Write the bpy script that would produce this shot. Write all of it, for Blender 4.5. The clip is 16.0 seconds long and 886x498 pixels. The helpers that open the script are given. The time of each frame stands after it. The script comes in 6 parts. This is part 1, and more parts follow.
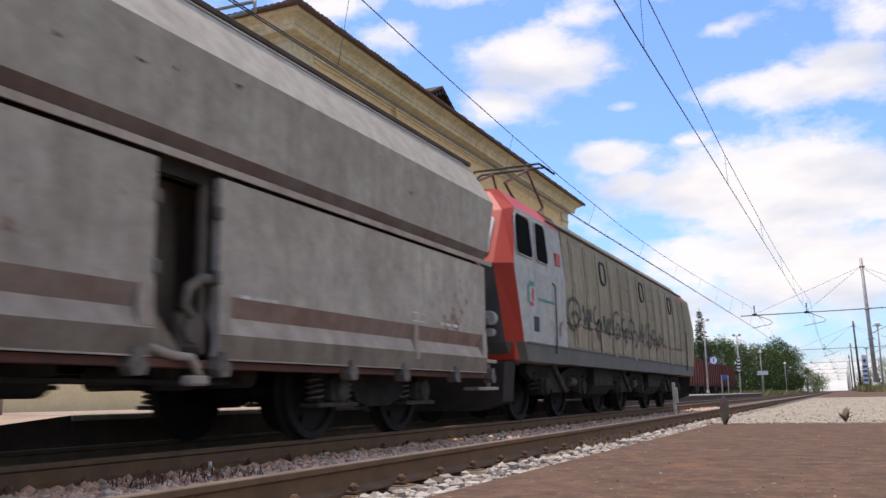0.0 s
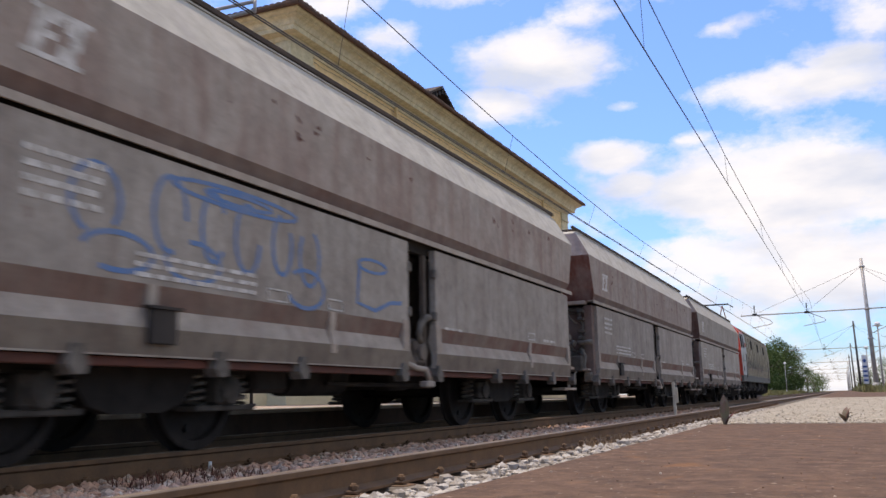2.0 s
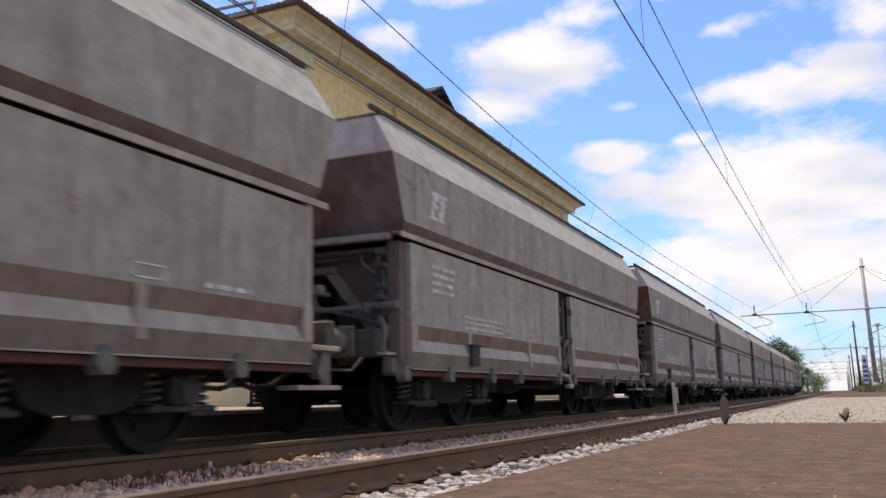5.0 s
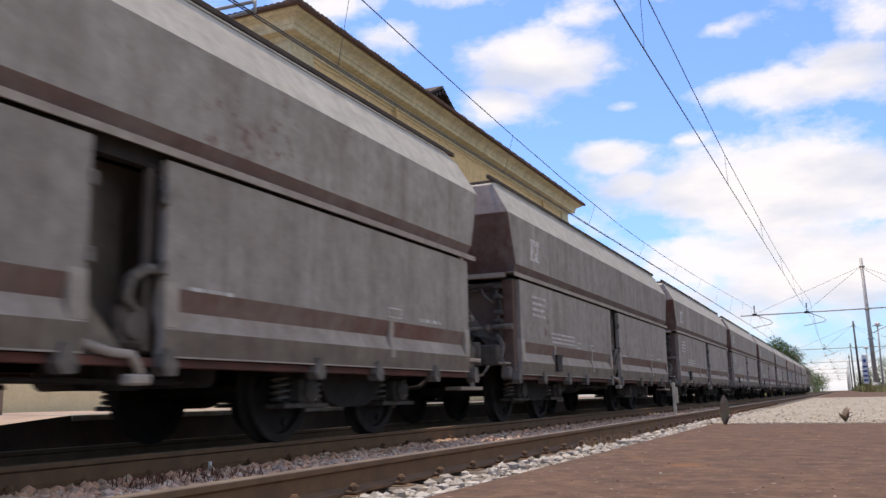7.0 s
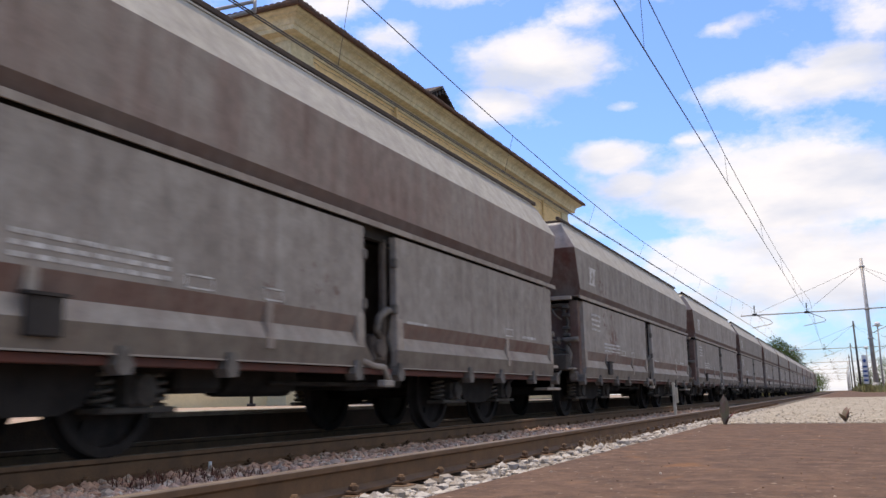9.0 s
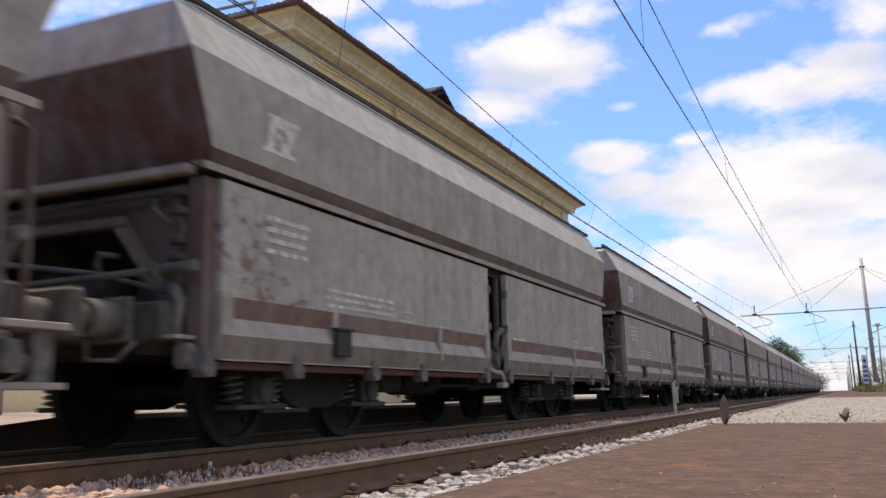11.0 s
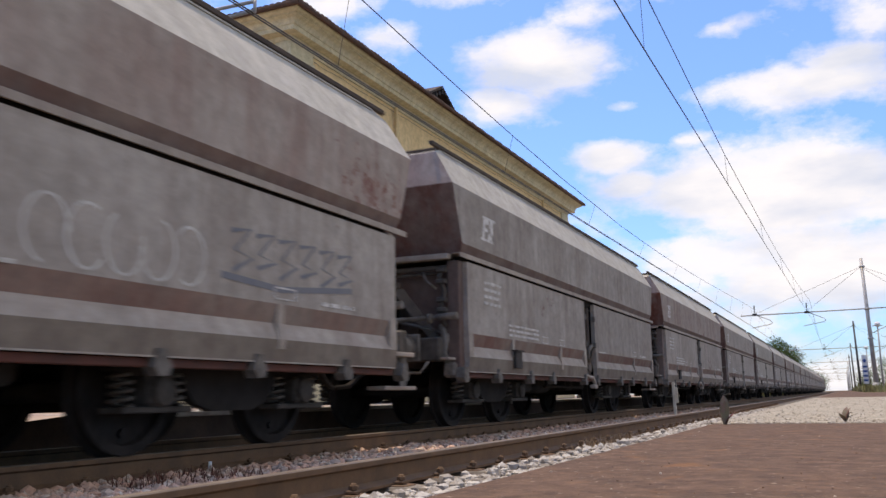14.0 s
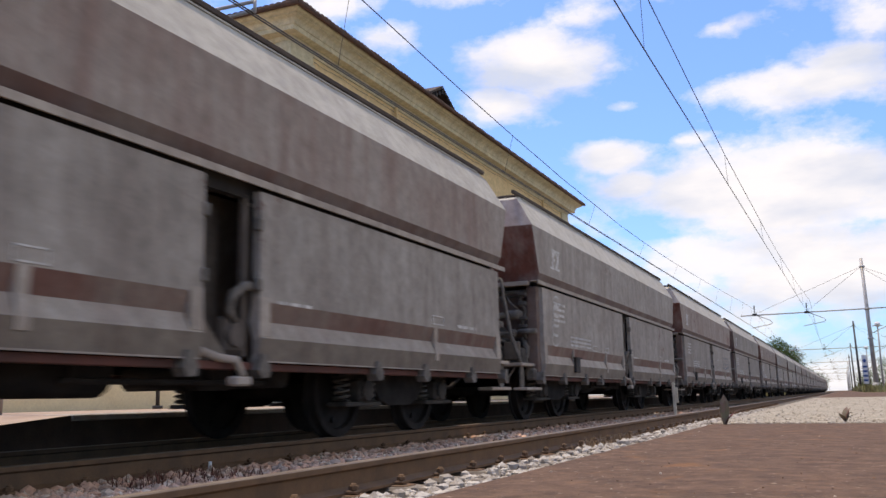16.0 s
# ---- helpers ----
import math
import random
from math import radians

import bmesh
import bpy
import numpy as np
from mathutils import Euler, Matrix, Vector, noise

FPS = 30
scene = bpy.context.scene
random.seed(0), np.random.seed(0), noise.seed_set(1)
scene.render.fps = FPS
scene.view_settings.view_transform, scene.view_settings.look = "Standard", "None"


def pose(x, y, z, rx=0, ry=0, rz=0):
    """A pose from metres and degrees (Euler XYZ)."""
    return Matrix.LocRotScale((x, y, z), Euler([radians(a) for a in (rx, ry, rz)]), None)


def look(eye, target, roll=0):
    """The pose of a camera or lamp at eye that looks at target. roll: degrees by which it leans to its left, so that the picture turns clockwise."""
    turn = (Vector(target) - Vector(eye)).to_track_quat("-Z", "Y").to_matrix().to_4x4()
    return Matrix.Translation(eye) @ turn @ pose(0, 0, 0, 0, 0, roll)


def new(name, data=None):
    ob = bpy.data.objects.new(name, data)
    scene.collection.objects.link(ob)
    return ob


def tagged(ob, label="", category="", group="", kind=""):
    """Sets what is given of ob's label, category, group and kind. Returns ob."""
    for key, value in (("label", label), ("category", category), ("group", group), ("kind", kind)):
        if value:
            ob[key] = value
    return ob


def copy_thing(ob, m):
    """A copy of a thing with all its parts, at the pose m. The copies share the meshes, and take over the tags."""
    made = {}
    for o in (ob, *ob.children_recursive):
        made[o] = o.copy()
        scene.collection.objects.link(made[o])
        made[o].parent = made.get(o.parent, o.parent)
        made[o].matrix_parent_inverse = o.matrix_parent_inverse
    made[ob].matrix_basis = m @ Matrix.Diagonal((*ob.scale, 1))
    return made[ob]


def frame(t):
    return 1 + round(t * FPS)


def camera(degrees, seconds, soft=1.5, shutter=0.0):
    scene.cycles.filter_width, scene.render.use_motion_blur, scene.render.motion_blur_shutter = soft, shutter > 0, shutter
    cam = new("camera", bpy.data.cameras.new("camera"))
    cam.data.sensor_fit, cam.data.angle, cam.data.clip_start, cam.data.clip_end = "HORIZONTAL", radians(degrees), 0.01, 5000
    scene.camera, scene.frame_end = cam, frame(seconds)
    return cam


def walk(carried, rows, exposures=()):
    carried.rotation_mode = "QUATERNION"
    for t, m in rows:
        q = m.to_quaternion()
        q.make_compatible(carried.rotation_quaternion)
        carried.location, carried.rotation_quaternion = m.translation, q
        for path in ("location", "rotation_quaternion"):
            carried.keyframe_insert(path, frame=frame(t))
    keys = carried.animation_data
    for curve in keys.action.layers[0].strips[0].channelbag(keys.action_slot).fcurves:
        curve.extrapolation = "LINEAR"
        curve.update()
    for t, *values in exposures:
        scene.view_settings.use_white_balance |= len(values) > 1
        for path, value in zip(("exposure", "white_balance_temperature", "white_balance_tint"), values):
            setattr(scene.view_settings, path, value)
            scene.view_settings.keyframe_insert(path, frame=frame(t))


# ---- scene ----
# camera: a small tripod on the platform, standing still
EYE = (0.0, 0.0, 0.37)
SHOT = Matrix(((0.91098, 0.085357, 0.403521, EYE[0]), (0.412046, -0.145087, -0.899538, EYE[1]),
               (-0.018236, 0.98573, -0.167342, EYE[2]), (0, 0, 0, 1)))
cam = camera(53.666, 16.0, soft=1.5, shutter=0.16)
walk(cam, [(0.0, SHOT), (16.0, SHOT)], exposures=[(0.0, 0.34, 8200, 17), (16.0, 0.34, 8200, 17)])

# ---- light ----
SUN_FROM = Vector((-0.24, 0.10, 0.93)).normalized()      # towards the sun
SUN_EL = math.asin(SUN_FROM.z)
SUN_AZ = math.atan2(SUN_FROM.x, SUN_FROM.y)


def node(nt, kind, **settings):
    n = nt.nodes.new(kind)
    for key, value in settings.items():
        if key == "blend_type":
            n.blend_type = value
        elif key == "operation":
            n.operation = value
        elif key == "data_type":
            n.data_type = value
        elif key == "sky_type":
            n.sky_type = value
        elif key == "noise_dimensions":
            n.noise_dimensions = value
    return n


def math_node(nt, op, a, b=None, clamp=False):
    n = node(nt, "ShaderNodeMath", operation=op)
    n.use_clamp = clamp
    for i, v in enumerate((a, b)):
        if v is None:
            continue
        if isinstance(v, (int, float)):
            n.inputs[i].default_value = v
        else:
            nt.links.new(v, n.inputs[i])
    return n.outputs[0]


def ramp(nt, fac, stops):
    n = nt.nodes.new("ShaderNodeValToRGB")
    els = n.color_ramp.elements
    while len(els) < len(stops):
        els.new(0.5)
    for e, (p, c) in zip(els, stops):
        e.position = p
        e.color = (c, c, c, 1) if isinstance(c, (int, float)) else (*c, 1)
    nt.links.new(fac, n.inputs[0])
    return n.outputs[0]


def mix(nt, fac, a, b, blend="MIX"):
    n = nt.nodes.new("ShaderNodeMix")
    n.data_type, n.blend_type = "RGBA", blend
    for i, v in ((0, fac), (6, a), (7, b)):
        if isinstance(v, (int, float)):
            n.inputs[i].default_value = v
        elif isinstance(v, tuple):
            n.inputs[i].default_value = (*v, 1)
        else:
            nt.links.new(v, n.inputs[i])
    return n.outputs[2]


def noise_tex(nt, vec, scale, detail=5.0, rough=0.55, stretch=None):
    if stretch:
        m = nt.nodes.new("ShaderNodeMapping")
        m.inputs["Scale"].default_value = stretch
        nt.links.new(vec, m.inputs[0])
        vec = m.outputs[0]
    n = nt.nodes.new("ShaderNodeTexNoise")
    n.inputs["Scale"].default_value, n.inputs["Detail"].default_value = scale, detail
    n.inputs["Roughness"].default_value = rough
    nt.links.new(vec, n.inputs["Vector"])
    return n.outputs["Fac"]


# cumulus banks: azimuth from the track towards the west, height, half widths, all in degrees, and weight
CLOUDS = ((17.1, 21.4, 5.3, 2.4, 1.25), (19.9, 19.1, 3.0, 1.4, 0.9), (1.4, 18.4, 6.4, 1.5, 0.95), (-1.3, 19.5, 3.0, 1.2, 0.9), (4.8, 22.4, 2.8, 0.7, 0.7),
          (1.3, 12.0, 7.6, 2.7, 1.35), (7.0, 12.4, 3.8, 1.7, 1.2), (0.7, 7.4, 8.0, 4.0, 0.88), (6.5, 8.0, 6.0, 2.2, 0.70), (9.2, 4.2, 12.0, 2.8, 0.72),
          (12.9, 15.1, 2.6, 1.1, 1.0), (11.5, 13.3, 1.9, 0.9, 0.9), (14.3, 24.0, 3.0, 1.2, 0.8), (28.0, 23.1, 2.8, 1.4, 0.75), (31.4, 25.2, 4.0, 1.2, 0.8),
          (12.0, 18.2, 1.4, 0.45, 0.6), (7.6, 15.9, 1.3, 0.55, 0.6), (-3.5, 21.5, 3.0, 1.6, 0.7), (24.0, 27.0, 5.0, 2.0, 0.8), (0.0, 0.0, 60.0, 2.4, 0.8),
          # banks out of view, added so that shaded sides get whiter light
          (75.0, 32.0, 30.0, 18.0, 1.2), (150.0, 28.0, 35.0, 16.0, 0.9), (-55.0, 40.0, 40.0, 28.0, 1.4), (-120.0, 30.0, 30.0, 20.0, 1.2))


def make_world():
    w = bpy.data.worlds.new("sky")
    scene.world = w
    w.use_nodes = True
    nt = w.node_tree
    nt.nodes.clear()
    out = nt.nodes.new("ShaderNodeOutputWorld")
    sky = nt.nodes.new("ShaderNodeTexSky")
    sky.sky_type, sky.sun_disc = "NISHITA", False
    sky.sun_elevation, sky.sun_rotation = SUN_EL, SUN_AZ
    sky.air_density, sky.dust_density, sky.ozone_density = 1.0, 1.2, 1.6
    co = nt.nodes.new("ShaderNodeTexCoord").outputs["Generated"]
    sep = nt.nodes.new("ShaderNodeSeparateXYZ")
    nt.links.new(co, sep.inputs[0])
    x, y, z = sep.outputs
    az = math_node(nt, "MULTIPLY", math_node(nt, "ARCTAN2", math_node(nt, "MULTIPLY", x, -1.0), y), 57.29578)
    el = math_node(nt, "MULTIPLY", math_node(nt, "ARCSINE", z), 57.29578)
    total = None
    for a, e, wa, we, k in CLOUDS:
        da = math_node(nt, "DIVIDE", math_node(nt, "SUBTRACT", az, a), wa)
        de = math_node(nt, "DIVIDE", math_node(nt, "SUBTRACT", el, e), we)
        d2 = math_node(nt, "ADD", math_node(nt, "MULTIPLY", da, da), math_node(nt, "MULTIPLY", de, de))
        g = math_node(nt, "MULTIPLY", math_node(nt, "EXPONENT", math_node(nt, "MULTIPLY", d2, -1.0)), k)
        total = g if total is None else math_node(nt, "MAXIMUM", total, g)
    billow = noise_tex(nt, co, 15.0, 10.0, 0.62, (1, 1, 1.7))
    wisps = noise_tex(nt, co, 3.2, 8.0, 0.6, (1, 1, 4.0))
    dens = math_node(nt, "ADD", total, math_node(nt, "MULTIPLY", math_node(nt, "SUBTRACT", billow, 0.5), 1.5))
    dens = math_node(nt, "ADD", dens, math_node(nt, "MULTIPLY", math_node(nt, "SUBTRACT", wisps, 0.5), 1.3))
    cover = ramp(nt, dens, ((0.20, 0.0), (0.42, 0.42), (0.62, 0.86), (0.90, 1.0)))
    shade = ramp(nt, noise_tex(nt, co, 6.0, 6.0, 0.5, (1, 1, 3.0)), ((0.34, (0.66, 0.74, 0.87)), (0.56, (0.98, 0.985, 1.0))))
    clear = mix(nt, 1.0, sky.outputs[0], (0.086, 0.143, 0.236), "MULTIPLY")
    cloud = mix(nt, 1.0, shade, (0.73, 0.815, 0.945), "MULTIPLY")
    bg = nt.nodes.new("ShaderNodeBackground")
    nt.links.new(mix(nt, cover, clear, cloud), bg.inputs[0])
    bg.inputs[1].default_value = 1.0
    nt.links.new(bg.outputs[0], out.inputs[0])


make_world()
sun = new("sun", bpy.data.lights.new("sun", "SUN"))
sun.data.energy, sun.data.angle, sun.data.color = 3.1, radians(1.2), (1.0, 0.95, 0.87)
sun.matrix_world = look(SUN_FROM * 50, (0, 0, 0))


# ---- materials ----
def surface(name, base, other=None, scale=3.0, rough=0.7, metal=0.0, bump=0.1, grain=60.0, streak=None, streak_amount=0.5,
            vary=0.0, spread=(0.35, 0.65), fine=0.25, coords="Object", chips=None, spec=0.22):
    """Two-scale procedural surface: patches between base and other, fine grain, optional vertical streaks."""
    m = bpy.data.materials.new(name)
    m.use_nodes = True
    nt = m.node_tree
    b = nt.nodes["Principled BSDF"]
    co = nt.nodes.new("ShaderNodeTexCoord").outputs[coords]
    rnd = nt.nodes.new("ShaderNodeObjectInfo").outputs["Random"]
    off = nt.nodes.new("ShaderNodeVectorMath")
    off.operation = "ADD"
    nt.links.new(co, off.inputs[0])
    nt.links.new(math_node(nt, "MULTIPLY", rnd, 37.0), off.inputs[1])
    co = off.outputs[0]
    other = other or tuple(v * 0.6 for v in base)
    patches = ramp(nt, noise_tex(nt, co, scale, 6.0, 0.6), ((spread[0], 0.0), (spread[1], 1.0)))
    col = mix(nt, patches, base, other)
    if streak:
        s = ramp(nt, noise_tex(nt, co, 2.2, 5.0, 0.65, (1.0, 1.6, 0.16)), ((0.47, 0.0), (0.68, 1.0)))
        col = mix(nt, math_node(nt, "MULTIPLY", s, streak_amount), col, streak)
        s = ramp(nt, noise_tex(nt, co, 5.0, 6.0, 0.7, (1.0, 1.5, 0.12)), ((0.50, 0.0), (0.74, 1.0)))
        col = mix(nt, math_node(nt, "MULTIPLY", s, streak_amount * 0.8), col, streak)
        s = ramp(nt, noise_tex(nt, co, 3.2, 7.0, 0.7, (1.0, 0.8, 0.8)), ((0.52, 0.0), (0.70, 1.0)))
        col = mix(nt, math_node(nt, "MULTIPLY", s, streak_amount * 0.45), col, streak)
    if streak:
        col = mix(nt, 0.8, col, ramp(nt, noise_tex(nt, co, 6.5, 7.0, 0.68), ((0.36, 0.78), (0.62, 1.10))), "MULTIPLY")
    if chips:
        c1 = noise_tex(nt, co, 0.45, 2.0, 0.5)
        c2 = noise_tex(nt, co, 7.0, 4.0, 0.7)
        c = math_node(nt, "ADD", math_node(nt, "MULTIPLY", c1, 0.7), math_node(nt, "MULTIPLY", c2, 0.5))
        col = mix(nt, ramp(nt, c, ((0.75, 0.0), (0.785, 0.7))), col, chips)
    g = noise_tex(nt, co, grain, 3.0, 0.7)
    col = mix(nt, fine, col, ramp(nt, g, ((0.3, 0.35), (0.7, 1.0))), "MULTIPLY")
    if vary:
        v = math_node(nt, "ADD", math_node(nt, "MULTIPLY", rnd, vary), 1.0 - vary / 2)
        hsv = nt.nodes.new("ShaderNodeHueSaturation")
        nt.links.new(col, hsv.inputs["Color"])
        nt.links.new(v, hsv.inputs["Value"])
        col = hsv.outputs[0]
    nt.links.new(col, b.inputs["Base Color"])
    b.inputs["Metallic"].default_value = metal
    b.inputs["Specular IOR Level"].default_value = spec
    r = ramp(nt, g, ((0.2, max(rough - 0.12, 0.02)), (0.8, min(rough + 0.12, 1.0))))
    nt.links.new(r, b.inputs["Roughness"])
    if bump:
        bp = nt.nodes.new("ShaderNodeBump")
        bp.inputs["Strength"].default_value, bp.inputs["Distance"].default_value = bump, 0.01
        nt.links.new(g, bp.inputs["Height"])
        nt.links.new(bp.outputs[0], b.inputs["Normal"])
    return m


def stone_mat(name, stops, rough=0.9):
    """Loose stones: each with its own colour."""
    m = bpy.data.materials.new(name)
    m.use_nodes = True
    nt = m.node_tree
    b = nt.nodes["Principled BSDF"]
    isl = nt.nodes.new("ShaderNodeNewGeometry").outputs["Random Per Island"]
    co = nt.nodes.new("ShaderNodeTexCoord").outputs["Object"]
    col = ramp(nt, isl, stops)
    g = noise_tex(nt, co, 45.0, 4.0, 0.7)
    col = mix(nt, 0.45, col, ramp(nt, g, ((0.3, 0.4), (0.7, 1.0))), "MULTIPLY")
    nt.links.new(col, b.inputs["Base Color"])
    b.inputs["Roughness"].default_value = rough
    b.inputs["Specular IOR Level"].default_value = 0.2
    bp = nt.nodes.new("ShaderNodeBump")
    bp.inputs["Strength"].default_value, bp.inputs["Distance"].default_value = 0.4, 0.01
    nt.links.new(g, bp.inputs["Height"])
    nt.links.new(bp.outputs[0], b.inputs["Normal"])
    return m


def asphalt_mat():
    """Worn asphalt: brown binder, rust-coloured patches, dark pits and pale grit."""
    m = bpy.data.materials.new("rust_stained_asphalt")
    m.use_nodes = True
    nt = m.node_tree
    b = nt.nodes["Principled BSDF"]
    co = nt.nodes.new("ShaderNodeTexCoord").outputs["Object"]
    col = mix(nt, ramp(nt, noise_tex(nt, co, 26.0, 8.0, 0.72), ((0.38, 0.0), (0.62, 1.0))), (0.144, 0.089, 0.061), (0.074, 0.048, 0.036))
    rust = ramp(nt, noise_tex(nt, co, 11.0, 8.0, 0.7), ((0.56, 0.0), (0.70, 0.65)))
    col = mix(nt, rust, col, (0.225, 0.110, 0.052))
    pits = ramp(nt, noise_tex(nt, co, 75.0, 4.0, 0.6), ((0.30, 0.85), (0.40, 0.0)))
    col = mix(nt, pits, col, (0.055, 0.038, 0.030))
    grit = ramp(nt, noise_tex(nt, co, 95.0, 3.0, 0.6), ((0.66, 0.0), (0.71, 0.8)))
    col = mix(nt, grit, col, (0.34, 0.27, 0.20))
    nt.links.new(col, b.inputs["Base Color"])
    b.inputs["Roughness"].default_value = 0.93
    b.inputs["Specular IOR Level"].default_value = 0.1
    bp = nt.nodes.new("ShaderNodeBump")
    bp.inputs["Strength"].default_value, bp.inputs["Distance"].default_value = 0.35, 0.004
    nt.links.new(noise_tex(nt, co, 120.0, 5.0, 0.7), bp.inputs["Height"])
    nt.links.new(bp.outputs[0], b.inputs["Normal"])
    return m


M = {}
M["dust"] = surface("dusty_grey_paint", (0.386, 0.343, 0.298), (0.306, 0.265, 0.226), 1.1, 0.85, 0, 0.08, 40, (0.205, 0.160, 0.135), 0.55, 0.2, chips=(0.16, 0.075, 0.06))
M["dust_red"] = surface("dusty_red_brown_paint", (0.375, 0.322, 0.275), (0.31, 0.24, 0.20), 0.9, 0.85, 0, 0.08, 40, (0.225, 0.13, 0.105), 0.55, 0.15, chips=(0.17, 0.05, 0.035))
# upper end slope: pinkish dust, made paler for the sky light it catches
M["end_hi"] = surface("pinkish_dusty_end_paint", (0.44, 0.385, 0.345), (0.36, 0.28, 0.25), 1.0, 0.85, 0, 0.08, 50, (0.30, 0.17, 0.145), 0.45, 0.25)
M["blue_spray"] = surface("faded_blue_spray_paint", (0.09, 0.19, 0.38), (0.16, 0.22, 0.34), 5, 0.8, 0, 0, 60)
M["red_spray"] = surface("worn_red_paint", (0.26, 0.075, 0.06), (0.28, 0.17, 0.14), 7, 0.8, 0, 0, 60)
M["skirt_spray"] = surface("dull_blue_grey_spray_paint", (0.16, 0.165, 0.185), (0.20, 0.195, 0.20), 6, 0.8, 0, 0, 60)
M["white_spray"] = surface("thin_white_spray_paint", (0.60, 0.57, 0.53), (0.44, 0.40, 0.36), 6, 0.8, 0, 0, 60)
M["dust_pale"] = surface("pale_dusty_grey_paint", (0.42, 0.383, 0.325), (0.335, 0.298, 0.25), 1.1, 0.85, 0, 0.08, 40, (0.27, 0.20, 0.17), 0.45, 0.15, chips=(0.16, 0.06, 0.045))
# one running gear paint in two tones: under-train shade and light put in
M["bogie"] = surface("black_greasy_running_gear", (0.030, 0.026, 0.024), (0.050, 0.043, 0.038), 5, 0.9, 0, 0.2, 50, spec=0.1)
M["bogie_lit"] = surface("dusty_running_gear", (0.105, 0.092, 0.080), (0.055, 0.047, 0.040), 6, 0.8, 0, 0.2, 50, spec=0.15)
# top slopes: pale dust, lightened further because they face the sky
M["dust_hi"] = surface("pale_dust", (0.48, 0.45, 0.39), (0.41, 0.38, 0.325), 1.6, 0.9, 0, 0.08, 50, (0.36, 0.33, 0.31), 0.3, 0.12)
M["dust_lo"] = surface("dusty_sill_paint", (0.41, 0.355, 0.295), (0.33, 0.275, 0.225), 2.0, 0.85, 0, 0.08, 50, (0.28, 0.20, 0.17), 0.4, 0.2)
# lip paint: dirt plus the shade on the lower door edge
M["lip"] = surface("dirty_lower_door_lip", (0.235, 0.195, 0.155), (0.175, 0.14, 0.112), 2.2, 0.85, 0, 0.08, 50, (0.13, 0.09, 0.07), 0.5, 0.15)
M["brown"] = surface("brown_wagon_paint", (0.13, 0.070, 0.055), (0.185, 0.135, 0.11), 1.5, 0.7, 0, 0.08, 50, (0.17, 0.14, 0.13), 0.4, 0.3)
M["endred"] = surface("red_brown_end_paint", (0.155, 0.055, 0.040), (0.175, 0.115, 0.095), 0.9, 0.7, 0, 0.08, 50, (0.25, 0.215, 0.19), 0.75, 0.4)
M["end_rich"] = surface("strong_red_brown_end_paint", (0.20, 0.055, 0.036), (0.15, 0.062, 0.046), 0.9, 0.65, 0, 0.08, 50, (0.30, 0.24, 0.21), 0.6, 0.2)
M["band"] = surface("dusty_brown_door_band", (0.175, 0.083, 0.064), (0.225, 0.165, 0.135), 0.55, 0.8, 0, 0.08, 50, (0.25, 0.22, 0.185), 0.4, 0.3)
# inner plates: darker and browner than the outer sides
M["inner"] = surface("sooty_brown_inner_plate", (0.11, 0.088, 0.074), (0.16, 0.13, 0.11), 2.5, 0.85, 0, 0.1, 50, (0.07, 0.055, 0.048), 0.5)
M["frame"] = surface("grimy_underframe", (0.034, 0.029, 0.026), (0.055, 0.046, 0.04), 4, 0.8, 0, 0.2, 50)
M["rust"] = surface("rusty_red_sill", (0.16, 0.06, 0.045), (0.10, 0.05, 0.04), 3, 0.8, 0, 0.15, 50)
M["cast"] = surface("dusty_cast_steel", (0.20, 0.175, 0.15), (0.10, 0.085, 0.07), 9, 0.85, 0.0, 0.2, 60)
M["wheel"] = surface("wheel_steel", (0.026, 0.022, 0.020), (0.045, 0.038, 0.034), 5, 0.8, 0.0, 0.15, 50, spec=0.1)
M["load"] = surface("dark_load", (0.07, 0.065, 0.06), None, 6, 0.95, 0, 0.4, 30)
M["white_mark"] = surface("worn_white_marking", (0.66, 0.63, 0.59), (0.40, 0.36, 0.32), 14, 0.85, 0, 0.03, 60, spread=(0.40, 0.62))
M["yellow"] = surface("faded_yellow_plate", (0.52, 0.33, 0.05), (0.40, 0.27, 0.07), 4, 0.7, 0, 0.05, 50)
M["rail"] = surface("rusty_rail_side", (0.185, 0.108, 0.060), (0.125, 0.078, 0.048), 5, 0.8, 0.0, 0.15, 60)
M["railtop"] = surface("worn_rail_head", (0.20, 0.155, 0.115), (0.14, 0.105, 0.08), 3, 0.6, 0.1, 0.05, 90)
M["ballast"] = surface("ballast_bed", (0.24, 0.175, 0.135), (0.15, 0.11, 0.085), 14, 0.95, 0, 0.6, 30)
# dirty ballast, darkened further by the train's shade put into its colour
M["shaded_bed"] = surface("oily_dark_ballast", (0.06, 0.05, 0.043), (0.035, 0.03, 0.027), 14, 0.9, 0, 0.6, 30)
M["stone"] = stone_mat("ballast_stone", ((0.0, (0.36, 0.25, 0.19)), (0.25, (0.62, 0.42, 0.32)), (0.5, (0.72, 0.43, 0.30)), (0.75, (0.52, 0.42, 0.34)), (0.92, (0.66, 0.50, 0.39)), (1.0, (0.88, 0.78, 0.64))))
M["chip"] = stone_mat("brown_asphalt_chip", ((0.0, (0.10, 0.062, 0.045)), (0.5, (0.19, 0.115, 0.075)), (0.9, (0.26, 0.145, 0.08)), (1.0, (0.36, 0.27, 0.18))))
M["gravelstone"] = stone_mat("beige_gravel_stone", ((0.0, (0.22, 0.18, 0.135)), (0.5, (0.40, 0.345, 0.27)), (1.0, (0.56, 0.50, 0.41))))
